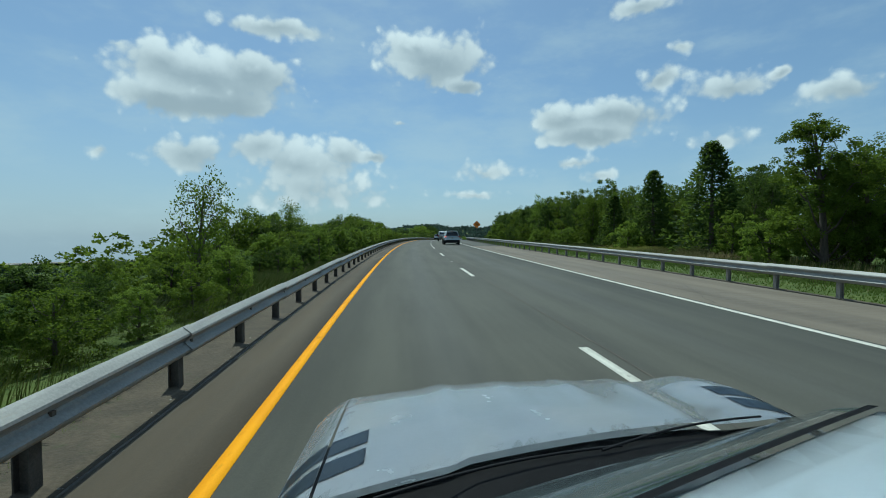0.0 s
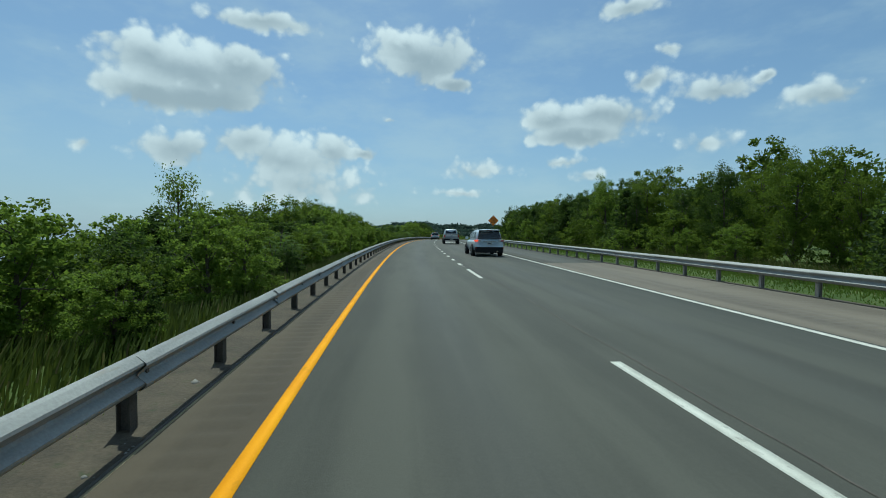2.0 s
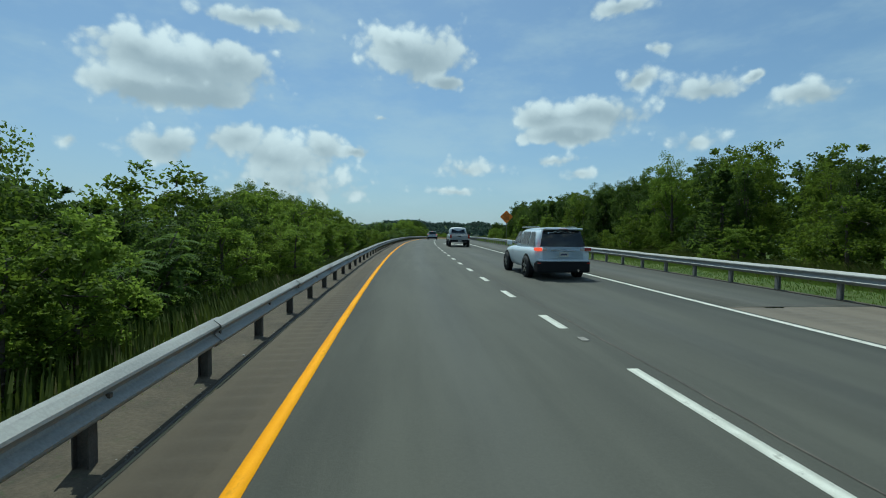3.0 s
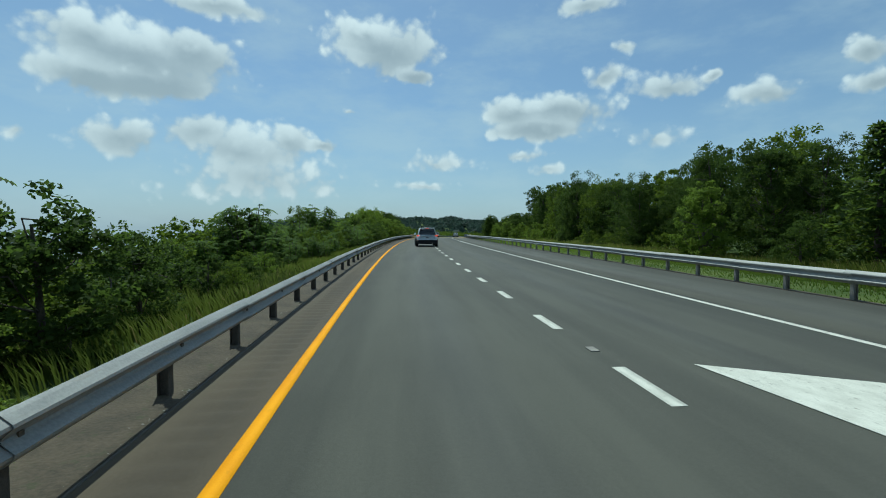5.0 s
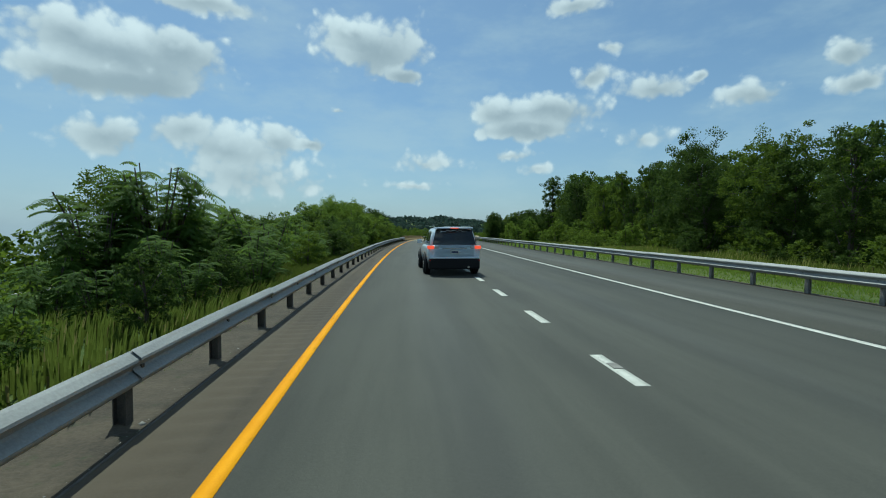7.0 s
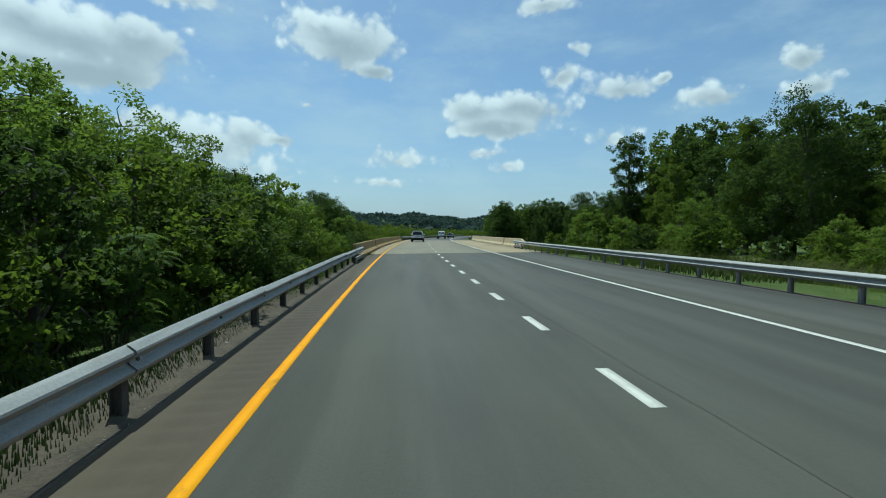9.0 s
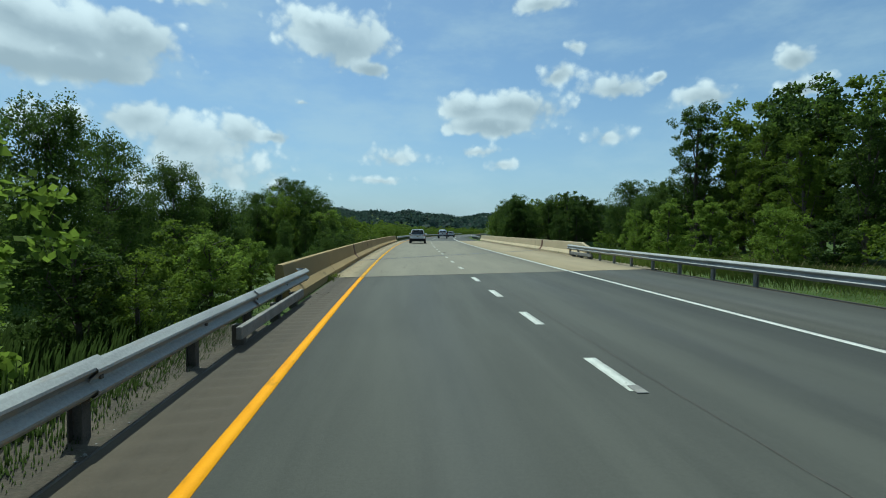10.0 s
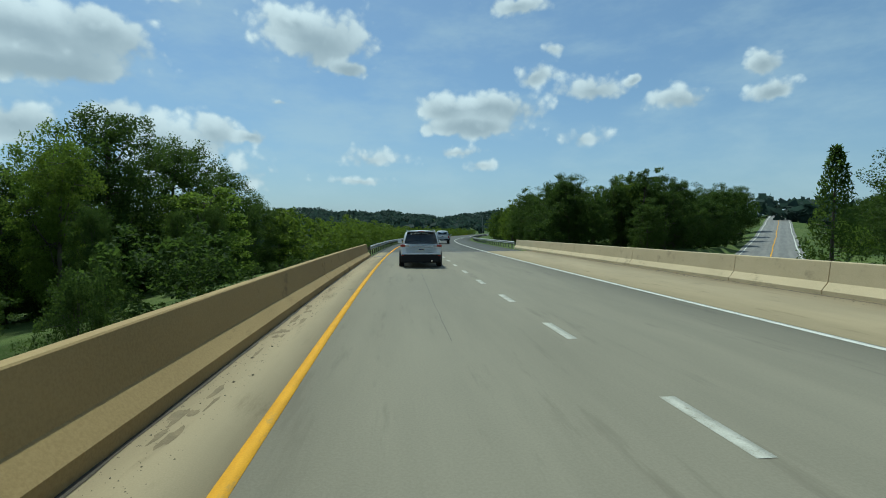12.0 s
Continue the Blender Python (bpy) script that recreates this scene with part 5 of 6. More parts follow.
def suv(m, paint, label, length=4.85, width=1.9, height=1.72, rails=True, lit=()):
    """A family SUV: its tail at y = 0, its nose forward."""
    car = thing("suv", m, label, "car", "traffic on the highway")
    w = width / 2
    body = [ring(w * 0.86, w * 0.93, w * 0.84, 0.40, 0.72, 1.02, 0.0), ring(w * 0.90, w * 0.985, w * 0.90, 0.34, 0.74, 1.08, 0.07), ring(w * 0.92, w, w * 0.93, 0.30, 0.74, 1.09, 0.5),
            ring(w * 0.92, w, w * 0.93, 0.26, 0.74, 1.07, length * 0.35), ring(w * 0.92, w, w * 0.93, 0.26, 0.74, 1.04, length * 0.62), ring(w * 0.92, w * 0.99, w * 0.90, 0.27, 0.72, 1.03, length * 0.78),
            ring(w * 0.88, w * 0.94, w * 0.80, 0.28, 0.66, 0.93, length * 0.93), ring(w * 0.72, w * 0.78, w * 0.62, 0.33, 0.60, 0.78, length)]
    lofted("body", body, paint, car)
    zt = height - 0.03
    cab = [ring(w * 0.84, w * 0.86, w * 0.70, 0.95, 1.10, zt - 0.10, 0.10), ring(w * 0.86, w * 0.88, w * 0.72, 0.95, 1.12, zt - 0.01, 0.42), ring(w * 0.87, w * 0.88, w * 0.73, 0.95, 1.12, zt, length * 0.30),
           ring(w * 0.87, w * 0.88, w * 0.72, 0.95, 1.12, zt - 0.01, length * 0.46), ring(w * 0.86, w * 0.86, w * 0.70, 0.95, 1.08, zt - 0.10, length * 0.56), ring(w * 0.82, w * 0.82, w * 0.70, 0.93, 0.99, 1.08, length * 0.71)]
    lofted("cabin", cab, paint, car, "roof and pillars")
    # rear window, spoiler, tailgate
    panel("rear_window", ((-w * 0.80, 0.055, 1.08), (w * 0.80, 0.055, 1.08), (w * 0.66, 0.215, zt - 0.085), (-w * 0.66, 0.215, zt - 0.085)), GLASS, car, 0.02, "dark tinted rear window", bend=0.035)
    blob("spoiler", -w * 0.69, w * 0.69, 0.04, 0.42, zt - 0.06, zt - 0.01, paint, car, 0.02)
    blob("brake_lamp", -0.14, 0.14, 0.030, 0.050, zt - 0.05, zt - 0.022, GLOW if 0 in lit else TAIL, car, 0.004)
    panel("tailgate", ((-w * 0.70, -0.012, 0.62), (w * 0.70, -0.012, 0.62), (w * 0.72, 0.035, 1.06), (-w * 0.72, 0.035, 1.06)), paint, car, 0.02, bend=0.02)
    blob("chrome_strip", -w * 0.45, w * 0.45, -0.04, -0.02, 0.94, 0.965, CHROME, car, 0.006, "chrome strip over the number plate")
    plate(car, -0.045, 0.83)
    for sd in (-1, 1):
        a, b = sorted((w * 0.74 * sd, w * 0.985 * sd))
        lamp = blob("tail_lamp", a, b, -0.02, 0.20, 0.94, 1.05, GLOW if sd in lit else TAIL, car, 0.03, "lit red tail lamp" if sd in lit else "red tail lamp")
        a, b = sorted((w * 0.58 * sd, w * 0.74 * sd))
        blob("reverse_lamp", a, b, -0.035, 0.0, 0.95, 1.03, TAIL_PALE, lamp, 0.012, "clear reversing lamp")
        for y0, y1, ya, yb in ((0.42, 1.05, 0.62, 1.05), (1.15, 2.12, 1.15, 2.05), (2.20, 3.12, 2.20, 2.66)):
            cs = ((w * 0.905 * sd, y0, 1.12), (w * 0.905 * sd, y1, 1.10), (w * 0.785 * sd, yb, zt - 0.13), (w * 0.785 * sd, ya, zt - 0.13))
            panel("side_window", cs if sd > 0 else cs[::-1], GLASS, car, 0.012, "dark side window")
        if rails:
            a, b = sorted((w * 0.66 * sd, w * 0.70 * sd))
            blob("roof_rail", a, b, 0.55, 2.6, zt + 0.0, zt + 0.045, CHROME, car, 0.012)
        for y in (1.05, length * 0.80):
            x = w * 0.93 * sd
            bm = bmesh.new()
            bmesh.ops.create_cone(bm, cap_ends=True, segments=28, radius1=0.43, radius2=0.43, depth=0.16, matrix=Matrix.Translation((x * 0.985, y, 0.38)) @ Matrix.Rotation(radians(90), 4, "Y"))
            part("wheel_arch", bm, TRIM, car, "dark wheel arch")
            wheel(x * 1.0, y, 0.365, 0.24, car)
        a, b = sorted((w * 0.80 * sd, w * 0.93 * sd))
        blob("reflector", a, b, -0.075, -0.06, 0.53, 0.57, TAIL, car, 0.005)
    blob("rear_bumper", -w * 0.93, w * 0.93, -0.075, 0.35, 0.24, 0.62, TRIM, car, 0.06, "black plastic rear bumper")
    blob("bumper_lip", -w * 0.90, w * 0.90, -0.085, 0.2, 0.605, 0.66, paint, car, 0.02)
    bm = bmesh.new()
    bmesh.ops.create_cone(bm, cap_ends=True, segments=14, radius1=0.04, radius2=0.04, depth=0.25, matrix=Matrix.Translation((w * 0.5, 0.02, 0.32)) @ Matrix.Rotation(radians(90), 4, "X"))
    part("exhaust", bm, CHROME, car)
    panel("windscreen", ((w * 0.78, length * 0.70, 1.06), (-w * 0.78, length * 0.70, 1.06), (-w * 0.66, length * 0.565, zt - 0.11), (w * 0.66, length * 0.565, zt - 0.11)), GLASS, car, 0.015, bend=0.03)
    mirrors(car, length * 0.66, w * 0.95, 1.05, paint)
    return car


def pickup(m, paint, label):
    car = thing("pickup_truck", m, label, "pickup truck", "traffic on the highway")
    w, length = 1.0, 5.9
    body = [ring(0.90, 0.97, 0.93, 0.55, 0.85, 1.22, 0.06), ring(0.93, 1.0, 0.95, 0.45, 0.85, 1.24, 0.15), ring(0.93, 1.0, 0.95, 0.42, 0.85, 1.24, 2.0), ring(0.93, 1.0, 0.95, 0.40, 0.85, 1.26, 4.2),
            ring(0.93, 1.0, 0.92, 0.42, 0.85, 1.22, 5.3), ring(0.85, 0.92, 0.80, 0.48, 0.8, 1.08, length)]
    lofted("body", body, paint, car)
    cab = [ring(0.90, 0.90, 0.74, 1.1, 1.3, 1.84, 2.02), ring(0.92, 0.92, 0.77, 1.1, 1.3, 1.90, 2.25), ring(0.92, 0.92, 0.77, 1.1, 1.3, 1.90, 3.3), ring(0.90, 0.90, 0.74, 1.1, 1.28, 1.82, 3.7), ring(0.86, 0.86, 0.74, 1.08, 1.14, 1.24, 4.35)]
    lofted("cab", cab, paint, car)
    panel("rear_window", ((-0.68, 1.99, 1.36), (0.68, 1.99, 1.36), (0.62, 2.08, 1.76), (-0.62, 2.08, 1.76)), GLASS, car, 0.02, "dark rear window")
    panel("tailgate", ((-0.76, 0.03, 0.72), (0.76, 0.03, 0.72), (0.76, 0.05, 1.22), (-0.76, 0.05, 1.22)), paint, car, 0.03, bend=0.01)
    blob("tailgate_handle", -0.13, 0.13, -0.01, 0.02, 1.02, 1.10, TRIM, car, 0.01)
    blob("rear_bumper", -0.93, 0.93, -0.12, 0.10, 0.52, 0.70, TRIM, car, 0.03, "dark rear bumper")
    plate(car, -0.13, 0.61)
    blob("cargo_rim", -0.90, 0.90, 0.12, 1.95, 1.245, 1.275, TRIM, car, 0.01, "dark open cargo bed")
    for sd in (-1, 1):
        a, b = sorted((0.76 * sd, 0.965 * sd))
        blob("tail_lamp", a, b, 0.02, 0.14, 0.86, 1.18, TAIL, car, 0.02, "tall red tail lamp")
        cs = ((0.93 * sd, 2.3, 1.34), (0.93 * sd, 3.95, 1.30), (0.80 * sd, 3.55, 1.76), (0.80 * sd, 2.35, 1.76))
        panel("side_window", cs if sd > 0 else cs[::-1], GLASS, car, 0.012)
        for y in (1.15, 4.75):
            wheel(0.90 * sd, y, 0.40, 0.27, car)
    mirrors(car, 3.95, 0.95, 1.25, TRIM)
    return car


suv(road_pose(52.4, 6.2, 0.0, -1.0), BLUE_GREY, "silver-blue SUV in the outer lane with one tail lamp lit", 4.8, 1.90, 1.72, lit=(-1,))
pickup(road_pose(82.0, 5.75, 0.0), WHITE_CAR, "white pickup truck in the outer lane")
suv(road_pose(131.0, 2.95, 0.0, -2.0), BLUE_GREY, "silver-blue SUV changing lanes over the dotted line, brake lamps lit", 4.8, 1.90, 1.72, lit=(-1, 0, 1))
suv(road_pose(235.0, 2.0, 0.0), PALE_CAR, "silver SUV with a black rear bumper driving ahead", 4.8, 1.88, 1.70)
pickup(road_pose(281.0, 5.3, 0.0), PALE_CAR, "silver grey pickup truck far ahead in traffic")
suv(road_pose(323.0, 5.6, 0.0), WHITE_CAR, "white SUV far ahead in traffic", rails=False)
suv(road_pose(355.0, 2.0, 0.0), DARK_CAR, "dark SUV far ahead in traffic", rails=False)

# orange diamond sign
sign = thing("warning_sign", road_pose(98.7, 13.1, -0.05), "orange diamond road works sign on a steel post", "road sign")
blob("post", -0.035, 0.035, 0.02, 0.06, -0.5, 4.1, WOOD_POST, sign, 0.006)
bm = bmesh.new()
vs = box(bm, -0.61, 0.61, -0.004, 0.004, -0.61, 0.61)
bmesh.ops.bevel(bm, geom=[e for e in bm.edges if abs(e.verts[0].co.y - e.verts[1].co.y) > 0.001], offset=0.05, segments=3, affect="EDGES")
bmesh.ops.transform(bm, matrix=Matrix.Translation((0, 0, 3.55)) @ Matrix.Rotation(radians(45), 4, "Y"), verts=bm.verts[:])
plate_ob = part("sign_plate", bm, ORANGE, sign, "orange diamond plate")
for text, z in (("RIGHT", 0.28), ("LANE", 0.0), ("ENDS", -0.28)):
    cu = bpy.data.curves.new("lettering", "FONT")
    cu.body, cu.size, cu.align_x, cu.extrude = text, 0.29, "CENTER", 0.001
    cu.materials.append(INK)
    t = new("lettering", cu)
    t.parent = plate_ob
    t.matrix_local = pose(0, -0.008, 3.55 + z - 0.10, 90, 0, 0)

# lane-drop arrow in the right lane
bm = bmesh.new()
outline = [(-0.89, 1.83), (0.69, 1.02), (0.24, -0.16), (1.55, -1.95), (1.05, -2.75), (0.01, -1.01), (-0.36, -1.96), (-0.62, 0.0)]
vs = [bm.verts.new((x, y, 0.0)) for x, y in outline]
bm.faces.new(vs)
bmesh.ops.triangulate(bm, faces=bm.faces[:])
bmesh.ops.solidify(bm, geom=bm.faces[:], thickness=0.003)
arrow = part("lane_arrow", bm, WHITE, None)
lay = arrow.data.attributes.new("road", "FLOAT_VECTOR", "POINT")
for item, vert in zip(lay.data, arrow.data.vertices):
    item.vector = vert.co
arrow.matrix_world = road_pose(93.0, 5.5, 0.006)
tagged(arrow, "large white lane-drop arrow painted on the asphalt", "road marking")

# arched street lamp far ahead
lamp = thing("street_lamp", road_pose(420, 12.6, -0.1), "tall grey street lamp with a long arched arm", "street lamp")
v, f = tube([(0, 0, -0.5), (0, 0, 4), (0, 0, 8.2), (-0.3, 0, 9.0), (-1.2, 0, 9.5), (-3.2, 0, 9.7)], [0.11, 0.09, 0.07, 0.06, 0.05, 0.045], 8)
part("pole", mesh_from("pole", v, f, GALV, True), None, lamp)
blob("lamp_head", -3.9, -3.1, -0.13, 0.13, 9.6, 9.75, GALV, lamp, 0.04)

# raised markers in the lane line
for s in (19.9, 44.3, 68.7, 95.6, 120.3, 144.7, 184.6):
    bm = bmesh.new()
    box(bm, -0.06, 0.06, -0.11, 0.11, 0.0, 0.016)
    bmesh.ops.bevel(bm, geom=bm.edges[:], offset=0.006, segments=1, affect="EDGES")
    ob = part("pavement_marker", bm, PALE_POST)
    ob.matrix_world = road_pose(s, 3.68, 0.0)
    tagged(ob, "small worn metal pavement marker in the lane line", "pavement marker", "pavement markers")


def crack(seed, s0, o0, s1, o1, width, mat, wander=0.05, z=0.005):
    """An irregular thin line on the pavement."""
    r = random.Random(seed)
    n = max(6, int(math.hypot(s1 - s0, o1 - o0) / 0.25))
    verts, attr, faces, off = [], [], [], 0.0
    for i in range(n + 1):
        u = i / n
        off += r.uniform(-wander, wander) - off * 0.1
        half = width * r.uniform(0.35, 0.8)
        ds, do = (s1 - s0), (o1 - o0)
        d = math.hypot(ds, do)
        ns, no = -do / d, ds / d
        for k in (-half, half):
            s, o = s0 + ds * u + ns * (off + k), o0 + do * u + no * (off + k)
            verts.append(on_road(s, o, z))
            attr.append((o, s, 0))
        if i:
            faces.append((2 * i - 2, 2 * i - 1, 2 * i + 1, 2 * i))
    ob = new("crack", mesh_from("crack", verts, faces, mat, False, attr))
    return tagged(ob, "dark irregular crack in the pavement", "crack", "", "structure")


crack(1, -10, 3.93, 62, 3.98, 0.018, POST, 0.012)
crack(2, 150, 4.05, 196, 4.0, 0.008, POST, 0.012)
crack(3, 5.5, 8.1, 9.5, 9.6, 0.016, POST)
crack(4, 7.6, 8.7, 7.0, 10.2, 0.016, POST)
crack(5, 13.5, 8.3, 16.0, 11.0, 0.016, POST)
crack(6, 21.0, 8.1, 23.0, 11.2, 0.016, POST)
crack(7, 27.5, 9.2, 28.4, 11.2, 0.016, POST)
crack(8, 36.0, 8.0, 37.0, 11.2, 0.016, POST)
crack(9, 47.0, 7.95, 47.2, 11.3, 0.05, POST, 0.02)
crack(11, 221, 1.86, 233, 1.93, 0.006, ASPHALT, 0.006)
crack(13, 197, -0.95, 244, -0.96, 0.05, DIRT, 0.008)
crack(14, 218, 11.9, 255, 11.96, 0.05, DIRT, 0.04)


def rubble(name, seed, n, s0, s1, o0, o1, size, mat, label):
    """Small stones and crumbs lying loose."""
    rng = np.random.default_rng(seed)
    base = np.array([(1, 0, 0), (-1, 0, 0), (0, 1, 0), (0, -1, 0), (0, 0, 1), (0, 0, -1)], float)
    tri = np.array([(0, 2, 4), (2, 1, 4), (1, 3, 4), (3, 0, 4), (2, 0, 5), (1, 2, 5), (3, 1, 5), (0, 3, 5)])
    vs, fs = [], []
    for i in range(n):
        s, o = rng.uniform(s0, s1), o0 + (o1 - o0) * rng.random() ** 1.6
        p = on_road(s, o, 0.0 if s > 190 else max(0.0, ground_at(s, o) + 0.05))
        r = size * rng.lognormal(0, 0.5)
        vs.append(np.array(p) + base * rng.uniform(0.5, 1.2, (6, 3)) * r * np.array([1, 1, 0.6]))
        fs.append(tri + 6 * i)
    return tagged(new(name, mesh_from(name, np.concatenate(vs), np.concatenate(fs), mat)), label, "gravel", "", "stuff")


rubble("gravel", 11, 5000, 190, 244, -0.98, -0.50, 0.0055, DIRT, "dirt crumbs lying along the foot of the barrier")
rubble("gravel", 12, 2500, 206, 255, 12.04, 11.5, 0.008, DIRT, "dirt crumbs lying along the foot of the barrier")
rubble("gravel", 13, 9000, -2, 190, -0.9, -1.75, 0.0085, PALE_POST, "loose stones on the dirt under the guardrail")


def dirt_patch(seed, s, o, long, wide):
    """A thin, broken crust of washed-up silt: a few ragged crumbs side by side."""
    r = random.Random(seed)
    bm = bmesh.new()
    for k in range(9):
        cs, co = s + r.gauss(0, 0.45) * long, o + r.gauss(0, 0.4) * wide
        ls, lo = long * r.uniform(0.08, 0.34), wide * r.uniform(0.12, 0.4)
        n = 11
        mid = bm.verts.new(on_road(cs, co, 0.007))
        rim = [bm.verts.new(on_road(cs + math.cos(2 * math.pi * i / n) * ls * q, co + math.sin(2 * math.pi * i / n) * lo * q, 0.0015)) for i in range(n) for q in (r.uniform(0.55, 1.15),)]
        for i in range(n):
            bm.faces.new((mid, rim[i], rim[(i + 1) % n]))
    bmesh.ops.recalc_face_normals(bm, faces=bm.faces)
    return tagged(part("dirt_patch", bm, SILT, None, smooth=True), "thin crust of tan silt on the bridge deck", "dirt", "", "stuff")


for k, (s, o, long, wide) in enumerate(((201.6, -0.88, 0.35, 0.10), (206.4, -0.84, 0.9, 0.12), (210.2, -0.80, 0.5, 0.13), (212.2, -0.64, 0.5, 0.12), (215.0, -0.84, 0.6, 0.14),
                                        (218.6, -0.80, 0.8, 0.18), (221.6, -0.74, 0.9, 0.22), (224.0, -0.82, 1.0, 0.18), (227.5, -0.82, 0.9, 0.16), (231.0, -0.82, 1.0, 0.14), (218.3, 11.8, 0.35, 0.16), (221.5, 11.86, 0.5, 0.10))):
    dirt_patch(40 + k, s, o, long, wide)
rub = thing("rub_rail", road_pose(205.2, 11.65, 0.0), "weathered low rub rail before the barrier's end", "guardrail")
blob("beam", -0.06, 0.05, 0.0, 3.3, 0.12, 0.30, PALE_POST, rub, 0.02)
for y in (0.3, 1.7, 3.0):
    blob("block", -0.02, 0.16, y - 0.08, y + 0.08, -0.1, 0.26, POST, rub, 0.01)
rub = thing("rub_rail", road_pose(186.4, -0.80, 0.0), "weathered low rub rail before the barrier's end", "guardrail")
blob("beam", -0.05, 0.03, 0.0, 3.9, 0.14, 0.31, PALE_POST, rub, 0.02)
for y in (0.35, 2.2, 3.6):
    blob("block", -0.20, -0.045, y - 0.07, y + 0.07, -0.1, 0.28, POST, rub, 0.01)
bm = bmesh.new()
for i in range(16):
    a0, a1 = math.pi * i / 8, math.pi * (i + 1) / 8
    q = [[bm.verts.new((math.cos(a) * r, math.sin(a) * r, z)) for r, z in ((0.06, 0.0), (0.075, 0.015), (0.10, 0.015), (0.11, 0.0))] for a in (a0, a1)]
    for j in range(3):
        bm.faces.new((q[0][j], q[0][j + 1], q[1][j + 1], q[1][j]))
bmesh.ops.remove_doubles(bm, verts=bm.verts[:], dist=0.0005)
ring_ob = part("drain_ring", bm, POST)
ring_ob.matrix_world = road_pose(212.4, 3.96, 0.001)
tagged(ring_ob, "small dark metal ring set in the bridge deck", "drain ring")
tufts("grass", 7, sow(7, 170, 194.2, 196.2, -0.74, -0.97), 0.20, 0.02, WEED, "weeds growing in the gutter at the bridge joint")

# ================= the silver coupe, seen from over its roof =================
coupe = thing("coupe", road_pose(-4.0, 1.78, 0.0), "silver coupe with dark blue stripes across its fenders", "car", "traffic on the highway")
HOOD_Y = [0.9, 1.2, 1.6, 2.0, 2.2, 2.4, 2.6, 2.78, 2.9]
HOOD_Z = [1.01, 1.0, 0.97, 0.925, 0.88, 0.80, 0.70, 0.57, 0.40]


def skin(x, y):
    """Height of the bonnet and fender tops."""
    ax = abs(x)
    z = float(np.interp(y, HOOD_Y, HOOD_Z)) - 0.05 * (ax / 0.8) ** 2
    z += (0.014 * math.exp(-((ax - 0.42) / 0.05) ** 2) + 0.009 * math.exp(-((ax - 0.14) / 0.035) ** 2)) * min(1.0, max(0.0, (y - 1.5) * 2.5)) + (0.012 if ax < 0.42 else 0.0) * min(1.0, max(0.0, (2.3 - y) * 3))
    if x > 0:
        z += 0.055 * math.exp(-((ax - 0.80) / 0.16) ** 2) * min(1.0, max(0.0, (y - 1.35) * 2.0)) * min(1.0, max(0.0, (2.75 - y) * 2.0))
    if ax > 0.82:
        z -= 3.2 * (ax - 0.82) ** 2 + 0.15 * (ax - 0.82)
    return z


def skin_patch(name, x0, x1, y_of, mat, parent, nx, ny, lift=0.0, label="", thick=0.006):
    """A sheet of bodywork; y_of(x, v) runs from its rear edge (v = 0) to its front (v = 1)."""
    bm = bmesh.new()
    grid = []
    for i in range(ny + 1):
        grid.append([])
        for j in range(nx + 1):
            x = x0 + (x1 - x0) * j / nx
            y = y_of(x, i / ny)
            grid[-1].append(bm.verts.new((x, y, skin(x, y) + lift)))
    fs = [bm.faces.new((grid[i][j], grid[i][j + 1], grid[i + 1][j + 1], grid[i + 1][j])) for i in range(ny) for j in range(nx)]
    bmesh.ops.solidify(bm, geom=fs, thickness=thick)
    bmesh.ops.recalc_face_normals(bm, faces=bm.faces)
    return part(name, bm, mat, parent, label, smooth=True)


def nose(x):
    return 2.88 - 0.42 * (abs(x) / 0.93) ** 3.2


def rear_edge(x):
    return 1.355 + 0.235 * x - 0.01 * x * x


skin_patch("bonnet", -0.815, 0.815, lambda x, v: rear_edge(x) + (nose(x) - rear_edge(x)) * v, SILVER, coupe, 40, 28, label="silver bonnet with raised creases")
for sd in (-1, 1):
    x0, x1 = sorted((0.825 * sd, 0.945 * sd))
    f = skin_patch("fender", x0, x1, lambda x, v: 0.95 + (nose(x) - 0.95) * v, SILVER, coupe, 8, 28)
    x0, x1 = sorted((0.70 * sd, 0.815 * sd))
    for k, y in enumerate((1.413, 1.253) if sd < 0 else (1.70, 1.55)):
        skin_patch("stripe", x0, x1, lambda x, v, y=y: y + 0.115 * v + 0.64 * (0.82 - abs(x)), STRIPE, coupe, 6, 3, 0.003, "dark blue stripe decal", 0.001)
        x2, x3 = sorted((0.826 * sd, 0.94 * sd))
        skin_patch("stripe", x2, x3, lambda x, v, y=y: y + 0.115 * v + 0.64 * (0.82 - abs(x)), STRIPE, coupe, 6, 3, 0.003, "dark blue stripe decal", 0.001)
low = [ring(0.70, 0.80, 0.72, 0.35, 0.6, 0.86, -2.35), ring(0.86, 0.93, 0.86, 0.24, 0.6, 0.98, -2.1), ring(0.90, 0.95, 0.88, 0.20, 0.62, 0.99, -1.0), ring(0.90, 0.94, 0.86, 0.18, 0.6, 0.95, 0.4),
       ring(0.90, 0.945, 0.84, 0.18, 0.58, 0.89, 0.9), ring(0.90, 0.945, 0.82, 0.20, 0.56, 0.80, 1.9), ring(0.86, 0.92, 0.74, 0.22, 0.50, 0.62, 2.45), ring(0.70, 0.76, 0.60, 0.26, 0.42, 0.42, 2.84)]
lofted("body", low, SILVER, coupe)
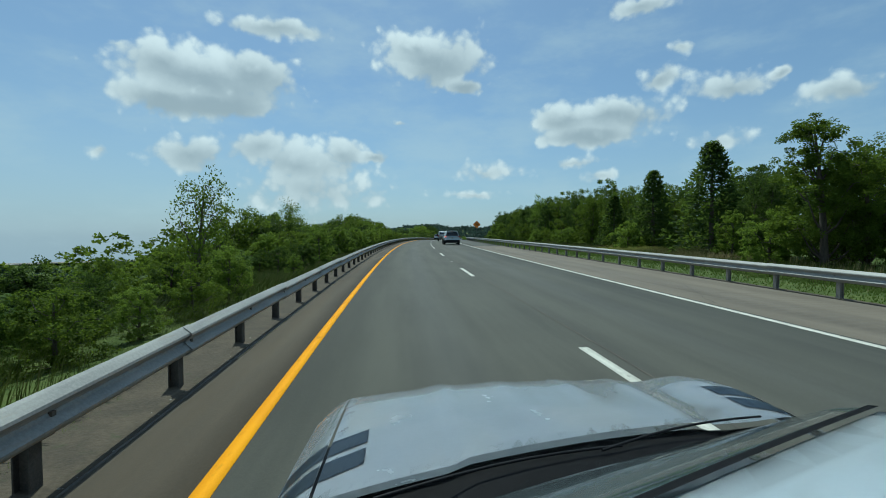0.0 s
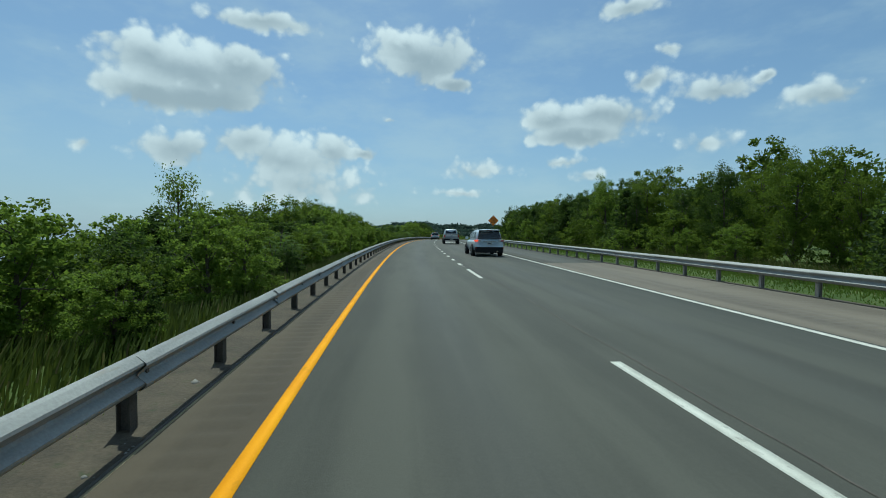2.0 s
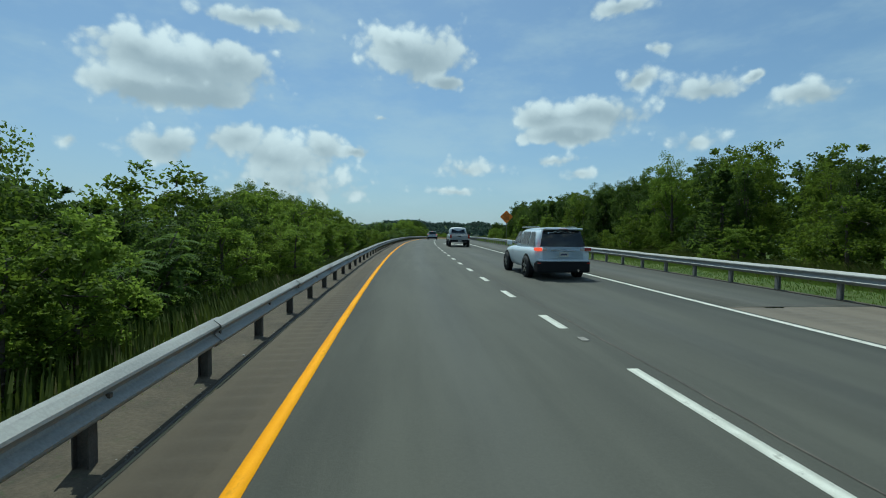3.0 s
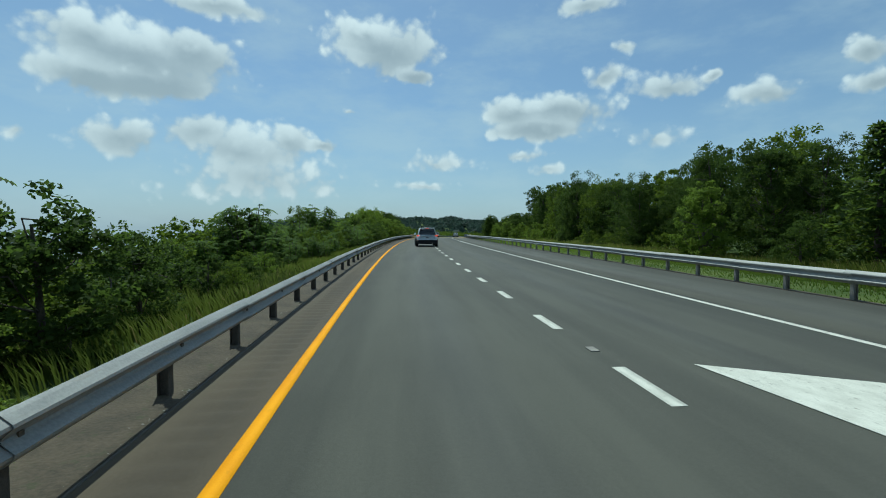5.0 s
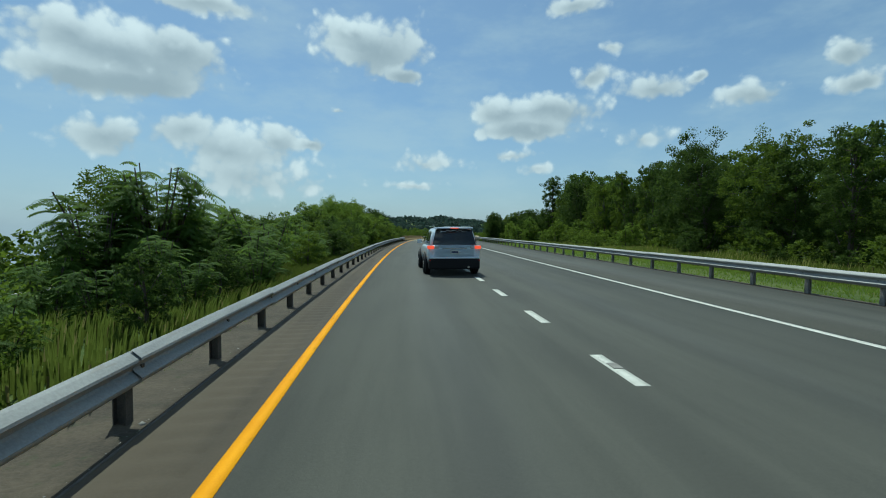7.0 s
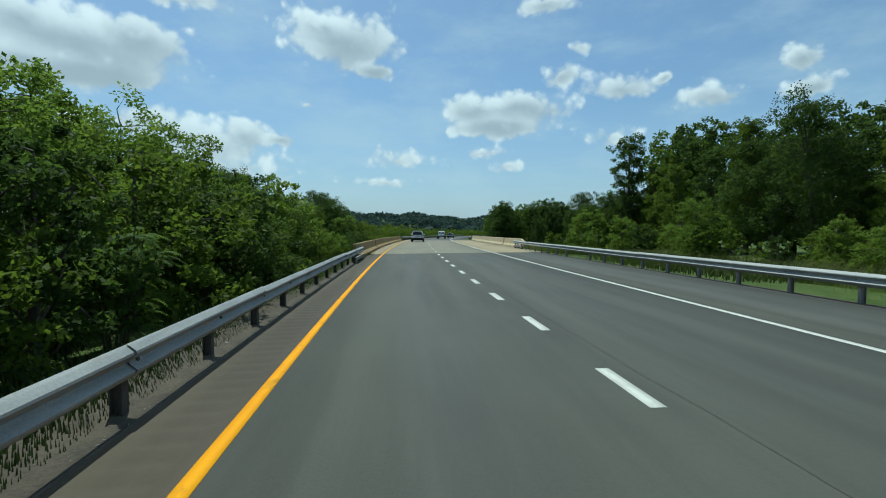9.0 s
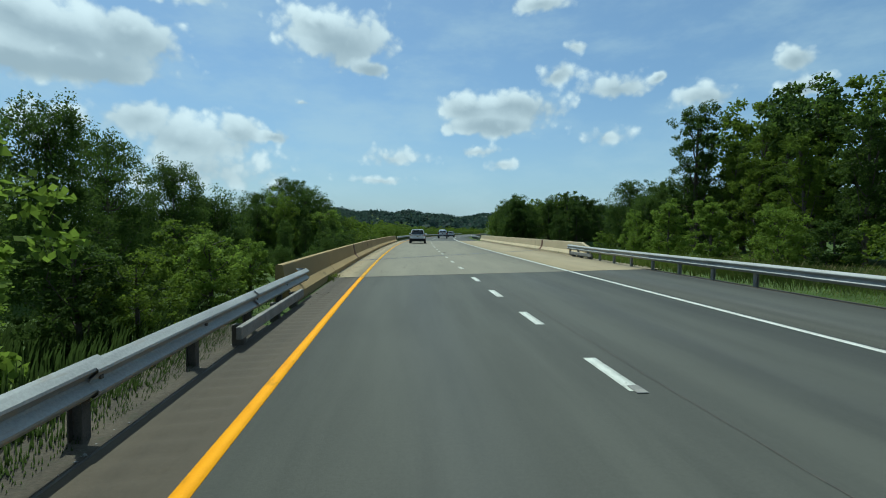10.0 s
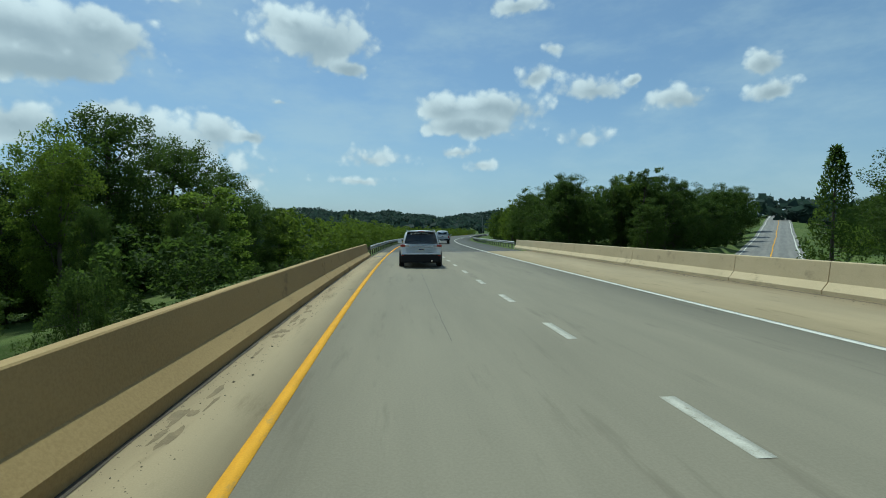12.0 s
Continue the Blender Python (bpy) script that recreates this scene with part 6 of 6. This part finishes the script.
top = [ring(0.72, 0.72, 0.60, 0.88, 0.94, 1.02, -1.75), ring(0.76, 0.76, 0.56, 0.88, 0.98, 1.24, -1.1), ring(0.78, 0.78, 0.56, 0.88, 0.98, 1.33, -0.5), ring(0.79, 0.79, 0.57, 0.88, 0.98, 1.35, -0.05), ring(0.79, 0.79, 0.57, 0.88, 0.97, 1.31, 0.28)]
lofted("roof", top, SILVER, coupe)
bm = bmesh.new()
grid = []
for i in range(9):
    v = i / 8
    grid.append([])
    for j in range(17):
        u = j / 8 - 1
        half = 0.78 - 0.12 * v
        yb = 1.245 + 0.26 * u
        grid[-1].append(bm.verts.new((u * half, yb + (0.845 + 0.283 * u - yb) * v, 0.962 + 0.190 * v + 0.015 * math.sin(math.pi * v) - 0.01 * u * u)))
fs = [bm.faces.new((grid[i][j], grid[i][j + 1], grid[i + 1][j + 1], grid[i + 1][j])) for i in range(8) for j in range(16)]
bmesh.ops.solidify(bm, geom=fs, thickness=0.006)
bmesh.ops.recalc_face_normals(bm, faces=bm.faces)
part("windscreen", bm, SCREEN, coupe, "raked windscreen, the sky's reflection tinted into its glass", smooth=True)
# the roof panel's pale blue paint carries the bright sky it would reflect
for name, back, lift, mat, label in (("windscreen_seal", 0.030, 0.006, TRIM, "black seal along the windscreen's top"), ("roof_panel", 0.75, 0.0, BLUE_GREY, "glossy roof panel, painted pale blue for the sky's reflection")):
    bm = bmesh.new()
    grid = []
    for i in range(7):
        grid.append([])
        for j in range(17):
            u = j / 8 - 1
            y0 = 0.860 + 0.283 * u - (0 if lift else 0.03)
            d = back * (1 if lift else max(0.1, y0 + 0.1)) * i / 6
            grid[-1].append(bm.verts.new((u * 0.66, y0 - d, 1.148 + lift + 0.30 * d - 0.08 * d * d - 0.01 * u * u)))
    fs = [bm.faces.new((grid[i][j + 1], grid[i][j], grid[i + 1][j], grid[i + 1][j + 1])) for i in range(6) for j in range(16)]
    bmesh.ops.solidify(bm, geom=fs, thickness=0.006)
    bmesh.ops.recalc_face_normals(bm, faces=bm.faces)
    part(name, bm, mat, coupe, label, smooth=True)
skin_patch("cowl", -0.80, 0.80, lambda x, v: 1.225 + 0.33 * x + (rear_edge(x) - 1.225 - 0.33 * x + 0.03) * v, TRIM, coupe, 24, 4, -0.035, "black plastic cowl below the windscreen")
for x0, x1 in ((-0.66, 0.05), (-0.02, 0.62)):
    pts = [(x0 + (x1 - x0) * u, 1.285 + 0.28 * (x0 + (x1 - x0) * u) + 0.02 * math.sin(u * 3), 0.985 + 0.010 * math.sin(u * math.pi)) for u in np.linspace(0, 1, 8)]
    v, f = tube(pts, [0.004] * 8, 6)
    part("wiper", mesh_from("wiper", v, f, TRIM, True), None, coupe)
for sd in (-1, 1):
    cs = ((0.80 * sd, -0.95, 0.99), (0.80 * sd, 0.42, 0.97), (0.60 * sd, 0.20, 1.26), (0.60 * sd, -0.65, 1.25))
    panel("side_window", cs if sd > 0 else cs[::-1], GLASS, coupe, 0.01)
    for y in (-1.45, 1.95):
        wheel(0.86 * sd, y, 0.34, 0.24, coupe)
    a, b = sorted((0.55 * sd, 0.75 * sd))
    blob("tail_lamp", a, b, -2.36, -2.28, 0.68, 0.80, TAIL, coupe, 0.02)
mirrors(coupe, 0.55, 0.90, 0.93, SILVER)
